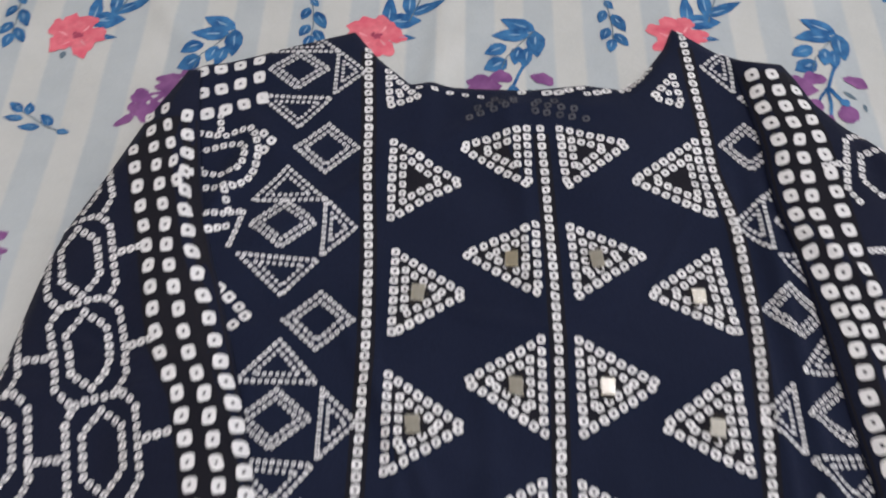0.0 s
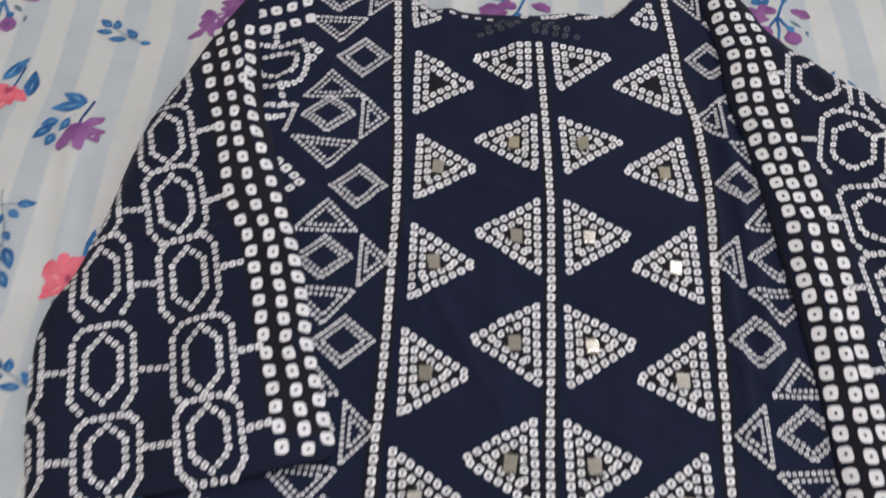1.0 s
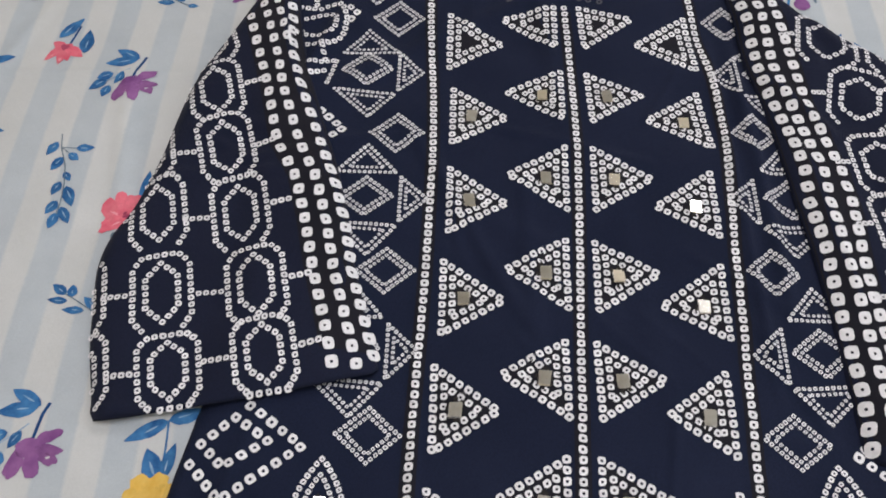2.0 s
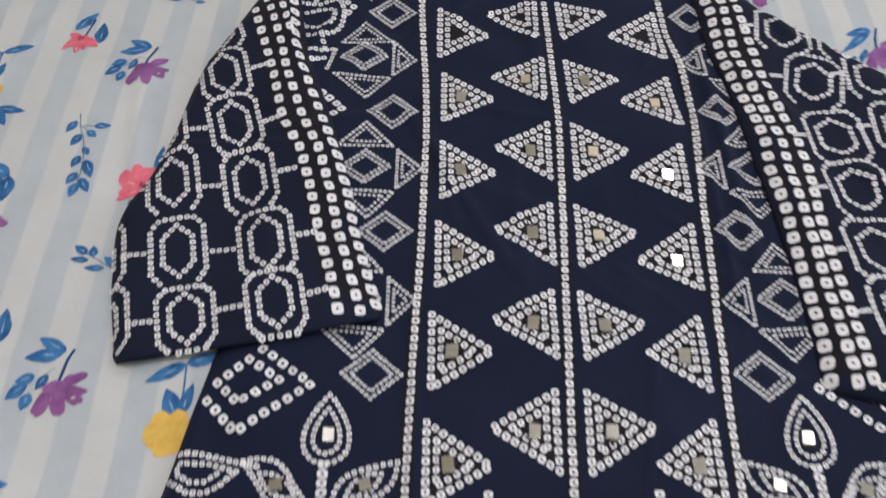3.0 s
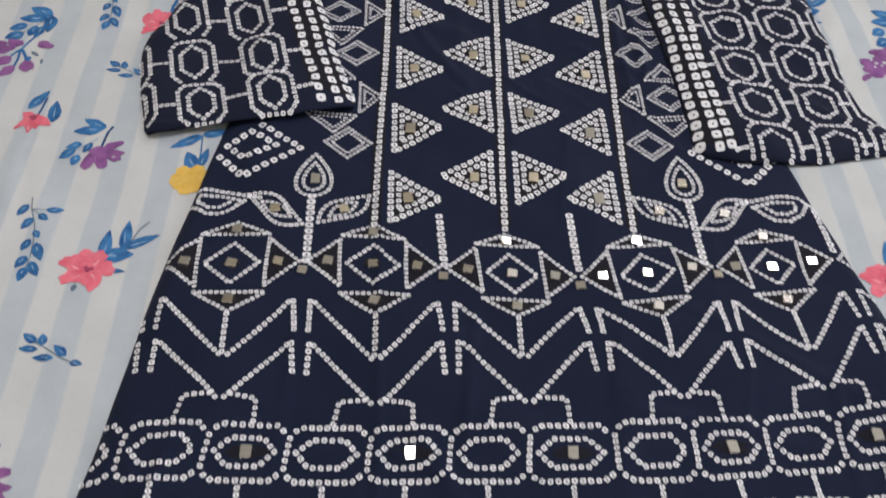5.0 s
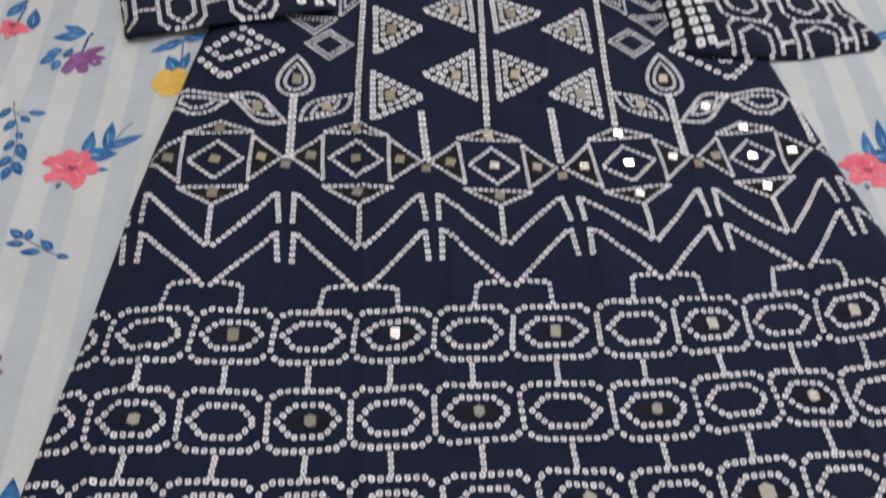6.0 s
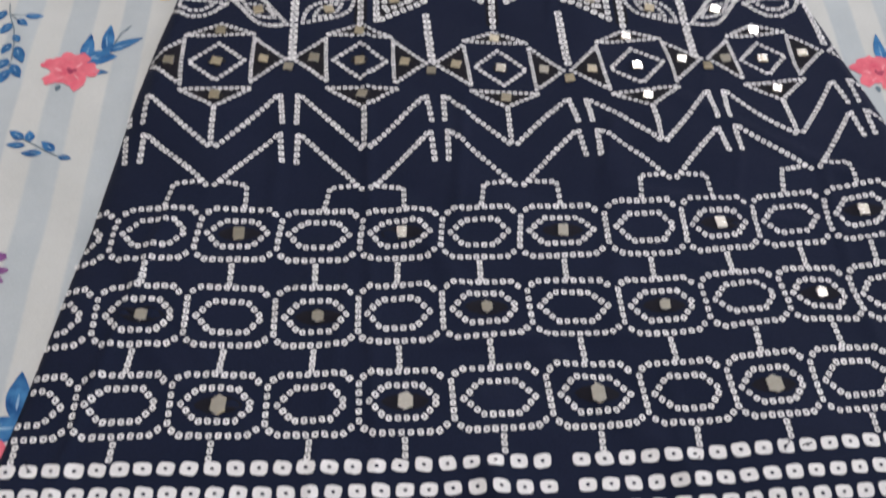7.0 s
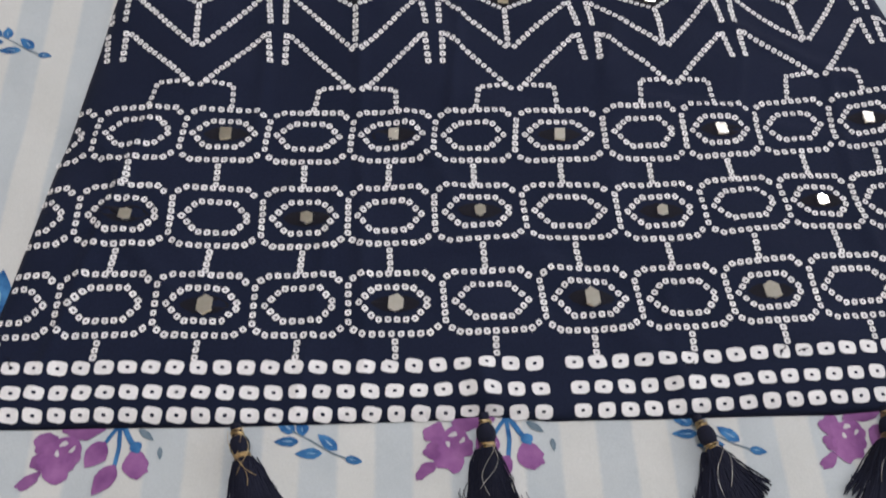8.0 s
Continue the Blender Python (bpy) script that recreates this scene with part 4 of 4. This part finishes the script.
for x, y, turn in (
    (0.283, 0.343, -10), (0.299, 0.282, -12), (0.304, 0.219, 4), (0.3075, 0.162, 4), (0.3075, 0.103, 4), (0.3130, 0.050, 4), (0.3160, -0.008, 4),
    (0.340, 0.336, -10), (0.354, 0.290, -6), (0.363, 0.231, -4), (0.367, 0.172, 0), (0.3715, 0.112, 2), (0.3760, 0.056, 2), (0.379, -0.003, 2),
    (0.424, 0.240, 0), (0.427, 0.180, 0), (0.431, 0.120, 2), (0.435, 0.062, 2), (0.438, 0.004, 2),
):
    sleeve_cell(right_sleeve, sleeves[1], x, y, turn, half_w=0.0240, half_h=0.0295, in_w=0.60, in_h=0.67, link=0.0135)


# ---- tassels on the hem ----
def tube(points, radius, sides=5):
    pts = [Vector(p) for p in points]
    verts, faces = [], []
    for i, p in enumerate(pts):
        t = (pts[min(i + 1, len(pts) - 1)] - pts[max(i - 1, 0)]).normalized()
        a = t.orthogonal().normalized()
        b = t.cross(a)
        for k in range(sides):
            q = 2 * math.pi * k / sides
            verts.append(p + radius * (math.cos(q) * a + math.sin(q) * b))
    for i in range(len(pts) - 1):
        for k in range(sides):
            m = (k + 1) % sides
            faces.append((i * sides + k, i * sides + m, (i + 1) * sides + m, (i + 1) * sides + k))
    return verts, faces


def joined(pieces):
    verts, faces = [], []
    for v, f in pieces:
        n = len(verts)
        verts += v
        faces += [tuple(n + i for i in q) for q in f]
    return verts, faces


def ball(x, y, z, rx, ry, rz, turn, rows=10, cols=16):
    verts, faces = [], []
    c, s = math.cos(turn), math.sin(turn)
    for i in range(rows + 1):
        t = math.pi * i / rows
        for k in range(cols):
            q = 2 * math.pi * k / cols
            rib = 1 + 0.04 * math.cos(8 * q)
            a, b, h = rx * math.sin(t) * math.cos(q) * rib, -ry * math.cos(t), rz * math.sin(t) * math.sin(q) * rib
            verts.append((x + c * a - s * b, y + s * a + c * b, z + h))
    for i in range(rows):
        for k in range(cols):
            m = (k + 1) % cols
            faces.append((i * cols + k, i * cols + m, (i + 1) * cols + m, (i + 1) * cols + k))
    return verts, faces


def tassel(x, y, degrees, spread, length, seed, crossed=False):
    """A cord, a wrapped bead between two gold wires and a skirt of loose threads, lying on the sheet."""
    r = random.Random(seed)
    turn = radians(degrees)
    ahead = Vector((math.sin(turn), -math.cos(turn), 0))
    across = Vector((math.cos(turn), math.sin(turn), 0))
    base = Vector((x, y, 0.0045))
    cord = tube([base - ahead * 0.001, base + ahead * 0.003, base + ahead * 0.008], 0.0030, 8)
    ob = mesh_object("tassel", *cord, THREAD, kurta, True, label="navy thread tassel bound with gold wire at the hem")
    c = base + ahead * 0.0120
    mesh_object("bead", *ball(c.x, c.y, 0.0066, 0.0054, 0.0070, 0.0052, turn), THREAD, ob, True)
    for far, rad in ((0.0050, 0.0034), (0.0185, 0.0042)):
        loops = []
        for k in range(4):
            p = base + ahead * (far + 0.0008 * (k - 1.5))
            wob = r.uniform(-0.0010, 0.0010)
            ring = [p + rad * (1 + 0.08 * math.sin(3 * q + k)) * (math.cos(q) * across + math.sin(q) * Vector((0, 0, 1))) + Vector((0, 0, 0.0016)) + ahead * wob * math.sin(q + k) for q in np.linspace(0, 2 * math.pi, 17)]
            loops.append(tube(ring, 0.00034, 5))
        mesh_object("gold_ring", *joined(loops), GOLD, ob, True, label="twisted gold wire ring")
    neck = base + ahead * 0.0195 + Vector((0, 0, 0.0005))
    strands = []
    for k in range(420):
        a = max(-1.0, min(1.0, r.gauss(0, 0.45)))
        l = length * (1 - 0.16 * a * a) * r.uniform(0.86, 1.03)
        high = r.random() ** 0.6
        bend = r.gauss(0, 0.0014)
        pts = []
        for i in range(6):
            t = i / 5
            px = neck + ahead * (l * t) + across * (a * (0.0042 + 0.0030 * math.sin(math.pi * min(t * 1.6, 0.5)) + spread * t**1.4) + bend * math.sin(3.0 * t + k))
            dome = math.sqrt(max(0.0, 1 - a * a))
            pts.append((px.x, px.y, 0.0012 + (0.0080 * dome * high + 0.0004) * (1 - 0.55 * t) + 0.0006 * r.random()))
        strands.append(tube(pts, 0.00046, 4))
    for k in range(9):
        a = r.choice((-1, 1)) * r.uniform(0.7, 1.0)
        reach = r.uniform(0.5, 1.0)
        pts = []
        for i in range(14):
            t = i / 13
            p = neck + ahead * (length * reach * (0.06 + 0.75 * math.sin(math.pi * t * 0.75))) + across * a * (0.005 + 0.017 * reach * math.sin(math.pi * 0.62 * t) + 0.002 * math.sin(8 * t + k))
            pts.append((p.x, p.y, 0.0020 + 0.004 * (1 - t)))
        strands.append(tube(pts, 0.00026, 4))
    skirt = mesh_object("threads", *joined(strands), THREAD, ob, True, label="loose navy tassel threads")
    tagged(skirt, kind="stuff")
    wires = []
    for k in range(3 if crossed else 2):
        a = r.uniform(-1, 1)
        pts = []
        for i in range(12):
            t = i / 11
            p = base + ahead * ((0.004 if crossed else 0.019) + 0.024 * t * (1 + 0.15 * k)) + across * (0.0050 * math.sin(4 * t + 2 * k) + a * 0.008 * t * t)
            pts.append((p.x, p.y, 0.0128 - 0.0030 * t + 0.0012 * math.sin(9 * t + k)))
        wires.append(tube(pts, 0.00016 if crossed else 0.00011, 4))
    mesh_object("loose_wire", *joined(wires), GOLD if crossed else SILVER, ob, True)
    return ob


for x, y, degrees, spread, length, seed in ((-0.1065, -0.5030, 16, 0.010, 0.046, 1), (0.0335, -0.4990, 2, 0.009, 0.048, 2), (0.1575, -0.5035, 16, 0.017, 0.036, 3), (0.272, -0.5005, -12, 0.018, 0.042, 4)):
    tassel(x, y, degrees, spread, length, seed, seed == 1)


# a few stitches of dark thread left over the hem dots
for x, y, turn in ((0.159, -0.471, 0.5), (0.216, -0.464, 0.9), (0.229, -0.464, 0.3), (-0.2365, -0.4626, 2.0)):
    pts = [(x + 0.0045 * t * math.cos(turn) + 0.0012 * math.sin(5 * t), y + 0.0045 * t * math.sin(turn), float(body_z(np.array(x), np.array(y))) + 0.0012 + 0.0008 * math.cos(3 * t)) for t in np.linspace(-1, 1, 9)]
    mesh_object("loose_thread", *tube(pts, 0.00032, 5), THREAD, body, True)


# ---- flowers printed on the sheet: seven motifs that repeat ----
STEP_X, STEP_Y = 0.2162, 0.3070


class Print:
    def __init__(self, x, y, seed):
        self.x, self.y, self.r = x, y, random.Random(seed)
        self.verts, self.faces, self.slots = [], [], []

    def blob(self, points, slot, layer):
        """A flat patch with rings of points, so that it follows the folds of the sheet."""
        n, m = len(self.verts), len(points)
        cx, cy = sum(p[0] for p in points) / m, sum(p[1] for p in points) / m
        lift = 0.00042 + 0.00012 * layer
        self.verts.append((cx + self.x, cy + self.y, lift))
        rings = (0.35, 0.68, 1.0) if abs(self.x) < 0.55 and abs(self.y) < 0.7 else (1.0,)
        for q in rings:
            self.verts += [(cx + q * (px - cx) + self.x, cy + q * (py - cy) + self.y, lift) for px, py in points]
        for k in range(m):
            j = (k + 1) % m
            self.faces.append((n, n + 1 + k, n + 1 + j))
            self.slots.append(slot)
            for r in range(len(rings) - 1):
                u, v = n + 1 + r * m, n + 1 + (r + 1) * m
                self.faces.append((u + k, v + k, v + j, u + j))
                self.slots.append(slot)

    def leaf(self, x, y, degrees, length, width, slot=0, layer=0, blunt=0.0):
        """A pointed leaf or petal from its foot at x, y."""
        c, s = math.cos(radians(degrees)), math.sin(radians(degrees))
        pts, n = [], 9
        for side in (1, -1):
            for i in range(n):
                t = i / n if side > 0 else 1 - i / n
                w = side * width / 2 * math.sin(math.pi * t ** (0.8 + 0.5 * blunt)) ** (0.9 - 0.3 * blunt) * (1 + self.r.uniform(-0.08, 0.08))
                a = length * t
                pts.append((x + c * a - s * w, y + s * a + c * w))
        self.blob(pts, slot, layer)

    def petal(self, x, y, rx, ry, degrees=0, slot=1, layer=1, rough=0.16):
        c, s = math.cos(radians(degrees)), math.sin(radians(degrees))
        ph = [self.r.uniform(0, 6.28) for _ in range(3)]
        pts = []
        for k in range(20):
            t = 2 * math.pi * k / 20
            q = 1 + rough * (math.sin(3 * t + ph[0]) + 0.7 * math.sin(5 * t + ph[1]) + 0.5 * math.sin(7 * t + ph[2])) * 0.6
            a, b = rx * q * math.cos(t), ry * q * math.sin(t)
            pts.append((x + c * a - s * b, y + s * a + c * b))
        self.blob(pts, slot, layer)

    def stem(self, points, width=0.0011, slot=2, layer=0):
        fine = []
        for (x0, y0), (x1, y1) in zip(points, points[1:]):
            steps = max(1, round(math.hypot(x1 - x0, y1 - y0) / 0.005))
            fine += [(x0 + (x1 - x0) * k / steps, y0 + (y1 - y0) * k / steps) for k in range(steps)]
        fine.append(points[-1])
        for (x0, y0), (x1, y1) in zip(fine, fine[1:]):
            l = math.hypot(x1 - x0, y1 - y0)
            ox, oy = -(y1 - y0) / l * width / 2, (x1 - x0) / l * width / 2
            self.blob([(x0 + ox, y0 + oy), (x0 - ox, y0 - oy), (x1 - ox, y1 - oy), (x1 + ox, y1 + oy)], slot, layer)

    def make(self, name, mats, label):
        v = np.array(self.verts)
        pull = 0.017 * smooth01(v[:, 0] / 0.2) * smooth01((-0.40 - v[:, 1]) / 0.1)
        v[:, 0] += pull + 0.007 * smooth01((v[:, 1] - 0.33) / 0.1)
        v[:, 0] -= 0.014 * smooth01((-0.22 - v[:, 0]) / 0.05) * smooth01((-0.22 - v[:, 1]) / 0.06) * smooth01((v[:, 1] + 0.48) / 0.06)
        bunch = smooth01((v[:, 0] - 0.30) / 0.08) * smooth01((0.45 - v[:, 1]) / 0.08)
        v[:, 0] += 0.012 * bunch * smooth01((v[:, 1] + 0.12) / 0.08)
        v[:, 1] += bunch * (0.025 * smooth01((v[:, 1] + 0.12) / 0.10) + 0.024 * smooth01((v[:, 1] - 0.10) / 0.15))
        v[:, 2] += sheet_mesh_z(v[:, 0], v[:, 1])
        return mesh_object(name, v.tolist(), self.faces, mats, bed, slots=self.slots, label=label)


def leaves(p, rows, vein=3, slot=0, layer=0):
    """Leaves from foot to tip in millimetres, each with a pale streak."""
    for x0, y0, x1, y1, w in rows:
        x0, y0, x1, y1, w = (0.001 * q for q in (x0, y0, x1, y1, w))
        l, a = math.hypot(x1 - x0, y1 - y0), math.degrees(math.atan2(y1 - y0, x1 - x0))
        p.leaf(x0, y0, a, l, w * 1.12, slot, layer)
        if vein is not None:
            p.leaf(x0 + 0.22 * (x1 - x0), y0 + 0.22 * (y1 - y0), a + p.r.uniform(-7, 7), l * p.r.uniform(0.3, 0.5), w * 0.13, vein, layer + 1)


def stalk(p, points, width, slot=2):
    p.stem([(0.001 * x, 0.001 * y) for x, y in points], width, slot)


def petals(p, rows, slot=1, layer=1, rough=0.2):
    for x, y, rx, ry, a in rows:
        p.petal(0.001 * x, 0.001 * y, 0.001 * rx, 0.001 * ry, a, slot, layer, rough)


def rose(p):
    leaves(p, ((9, 10, 9.3, 42.4, 9), (6, 15, 33.3, 16.6, 14), (8, 12, 24, 22, 12), (21.8, 21.8, 50.8, 37.4, 8.5), (23.8, 20, 22.9, 52.9, 9), (14, 0.2, 29.8, -0.8, 4.5)), 6)
    leaves(p, ((-5.4, -14, -6.3, -21.3, 4),), None, 2)
    stalk(p, [(24, 16), (32.6, 41.9), (39.3, 51.6)], 0.0012)
    petals(p, ((-11, 6, 10.5, 8, 160), (-9, -6, 10, 7.5, 205), (-5, 11, 9, 8.5, 120), (4, 11, 9.5, 8.5, 70), (12, 2, 10.5, 7, -15), (6, -10, 9.5, 8, -70), (0, 0, 12, 11, 0)), rough=0.24)
    petals(p, ((1.5, 0.5, 3.6, 2.4, 20), (-1.5, 2.5, 1.8, 1.0, 60)), 3, 3, 0.3)
    petals(p, ((-9, 2, 3.6, 1.0, 150), (6, 7, 3.6, 0.9, 60), (6, -6, 3.4, 0.9, -50), (-6, -7, 3.2, 0.8, 215)), 5, 2, 0.3)
    return "rose_print", [BLUE, ROSE, SLATE, DEEP, DEEP_BLUE, PETAL_LIGHT, PALE], "pink rose print with blue leaves"


def side_sprig(p):
    stalk(p, [(-2, 1), (9, -5), (20, -12), (30, -16)], 0.0009)
    leaves(p, ((0, 0, -11.1, 7.6, 6.5), (4.5, -2.1, 3.0, 8.0, 6.5), (2.2, -5.4, -12, -5, 5.2), (15.5, -12.4, -0.2, -12.3, 5.6), (23.8, -10.7, 12.7, -1.4, 6.2), (28, -15.5, 38.0, -17.7, 4.4)))
    return "sprig_print", [BLUE, ROSE, SLATE, PALE], "small blue leaf sprig print"


def hanging_branch(p):
    stalk(p, [(0, 0), (2.6, -13), (9, -28.7), (12.5, -46), (14.1, -62.4), (13.5, -74)], 0.0009)
    stalk(p, [(2.6, -13), (15, -13.2)], 0.0007)
    stalk(p, [(3.5, -13.5), (10.4, -18.6)], 0.0007)
    leaves(p, ((-0.9, -7.9, -7.6, -20.6, 7), (14.0, -13.2, 28.2, -11.5, 6.2), (9.5, -18.2, 18.3, -24.2, 6), (6.0, -22.0, -0.9, -34.4, 7.2), (10.1, -35.5, 16.2, -43.6, 5.5), (9.5, -44.4, 5.2, -57, 6.8),
               (14.6, -48.4, 23.2, -66.6, 8.4), (11.4, -61.9, 5.2, -74.2, 7.6), (15.2, -67.4, 23.8, -81.2, 7.4), (13.3, -72.8, 10.6, -86.8, 7.2)))
    return "branch_print", [BLUE, ROSE, SLATE, PALE, DEEP_BLUE], "hanging blue leaf branch print"


def purple_bloom(p):
    leaves(p, ((0.1, 29.7, -21.7, 40.7, 9), (-1.2, 28.5, -28.1, 24.4, 10), (-17.6, 11.6, -31, 7, 7.2), (-22.1, 6.4, -34.2, -6, 8.5), (-18.7, -0.8, -21.5, -13.7, 8), (-9, 13, -15.4, 1.3, 6.5)))
    stalk(p, [(5.4, 32), (1.5, 20), (-0.5, 6)], 0.0022, 4)
    stalk(p, [(-5, 18), (-14, 10), (-22, 4)], 0.0008, 3)
    petals(p, ((-8, -8, 11, 5.2, 258), (3, -8, 10.5, 5.4, 280), (11, -3.5, 9.5, 4.2, -30), (12.5, 0.8, 8.5, 3.6, -8), (10.5, 10, 8.5, 4.0, 20), (-1, 2, 9.5, 6.5, 10)), rough=0.14)
    petals(p, ((12.8, -4.4, 1.5, 0.8, 20),), 5, 2)
    return "purple_flower_print", [BLUE, PURPLE, SLATE, PALE, DEEP_BLUE, PETAL_PALE], "purple flower print with blue leaves"


def small_red(p):
    leaves(p, ((-7.2, 12.2, 7.6, 35.8, 9.5), (18.4, -4.5, 16.4, 23, 10.5)), 6)
    stalk(p, [(3.7, 4.9), (7.4, 26.4)], 0.0018, 4)
    leaves(p, ((0, 4, -12.5, -15.4, 7.5), (0, 2, 0.3, -19.4, 8), (1, 2, 6.8, -15, 8), (1, 3, 18.4, -9.6, 9.5), (1, 1, -10.3, 7, 8)), None, 1, 1)
    petals(p, ((0.5, -1.5, 7.5, 7.5, 0),), rough=0.24)
    petals(p, ((0.6, 1.6, 3.4, 3.2, 0),), 3, 3, 0.3)
    petals(p, ((0.4, -13.6, 1.3, 2.6, 0), (-7.4, -9, 2.2, 0.6, 55)), 5, 2, 0.3)
    return "red_flower_print", [BLUE, ROSE, SLATE, DEEP, DEEP_BLUE, PETAL_LIGHT, PALE], "small coral flower print with blue leaves"


def yellow_bloom(p):
    leaves(p, ((4, 50, -23, 36, 9), (4, 50, 30, 58, 9), (3, 10, -7, 32, 12), (6, 12, 11, 36, 8)))
    leaves(p, ((14.8, -16.4, 31, -38, 10), (18, -18, 44, -22, 8), (11.5, -20, 10, -40, 8)))
    stalk(p, [(4, 50), (5, 30), (4, 10)], 0.0014, 0)
    for k in range(6):
        a = 60 * k + 10
        p.petal(0.0088 * math.cos(radians(a)), 0.0080 * math.sin(radians(a)), 0.0092, 0.0080, a, rough=0.18)
    p.petal(0, 0, 0.008, 0.008, 0, layer=2)
    return "yellow_flower_print", [BLUE, YELLOW, SLATE, PALE], "yellow flower print with blue leaves"


def bell_spray(p):
    # leaves hang from a joint above the bells
    leaves(p, ((10, 62, -14.5, 74.2, 12.5), (6, 58, -21.5, 57, 12), (-10.6, 47.2, -26.5, 39, 10.5), (-10.4, 33.6, -27, 24.6, 12.5), (-1.4, 46, -5.6, 28.8, 9.5), (9.8, 62, 10.8, 35.6, 12), (5, 46, 0.5, 25.5, 8)))
    stalk(p, [(10, 62), (0, 50), (-11, 36), (-15, 24)], 0.0008, 2)
    stalk(p, [(7, 40), (-2, 22), (-7.5, 7.5), (-6.6, -4), (-8, -15)], 0.0024, 0)
    stalk(p, [(-7, 10), (-12, 3), (-15, -2)], 0.0022, 0)
    stalk(p, [(-6, 9), (-1, 0), (2, -4)], 0.0030, 0)
    petals(p, ((-26, 8, 12, 6.5, 10), (-30, 15, 9, 5, 10), (-15, 18, 8, 5.5, -10), (14, 16, 8.5, 5, -25), (-38, -4, 10, 7, 15), (-47.5, 0, 6.6, 5.6, 40), (-40, -12, 9, 11, 10), (-49, -10.5, 4.6, 5.2, 0),
               (-33, -8, 6.6, 7.5, -10), (-53, -21.3, 7.2, 3.4, 38)), rough=0.17)
    leaves(p, ((-14.2, -0.6, -24, -14.6, 11.5), (-7.4, -13.5, -18.2, -30.0, 10)), None, 1, 1)
    p.leaf(0.0016, -0.0046, -78, 0.0180, 0.0140, 1, 1, 0.7)
    petals(p, ((2.0, -17.6, 2.8, 2.6, 0), (7.6, -16.4, 3.2, 2.8, 0)), 1, 1, 0.25)
    leaves(p, ((1.0, -1.0, 4.4, -7.6, 6.0),), None, 0, 2)
    petals(p, ((-37, -1, 2.4, 1.4, 20), (-40, -6.5, 1.2, 1.8, 10), (-32, -4.5, 2.2, 1.0, 50)), 5, 2, 0.25)
    leaves(p, ((3, 6.4, 12, -0.4, 3.6), (15.6, -4, 16.4, -11.6, 2.6)), None, 2)
    return "bell_flower_print", [BLUE, PURPLE, SLATE, PALE, DEEP_BLUE, PETAL_PALE], "purple bell flower print with blue leaves"


MOTIFS = (
    (rose, -0.2685, 0.1605), (side_sprig, -0.2898, 0.093), (hanging_branch, -0.3279, 0.2337), (purple_bloom, -0.2851, 0.2873),
    (small_red, -0.3531, 0.3292), (yellow_bloom, -0.4197, 0.259), (bell_spray, -0.3800, 0.106),
)
seed = 100
for build, x0, y0 in MOTIFS:
    for i in range(-3, 7):
        for j in range(-3, 5):
            x, y = x0 + STEP_X * i, y0 - STEP_Y * j
            seed += 1
            # the sheet is bunched under the right cuff and the side seam
            tucked = (build in (purple_bloom, hanging_branch) and (i, j) == (3, 1)) or (build is bell_spray and (i, j) == (1, 1))
            if tucked or abs(x) > 0.88 or y > 0.97 or y < -0.97:
                continue
            # the cloth is drawn up a little towards the hem
            x += 0.006 if build is rose and (i, j) == (0, 0) else 0.0
            p = Print(x, y + (0.015 if build is side_sprig and j == 2 else 0.0), seed)
            p.make(*build(p))
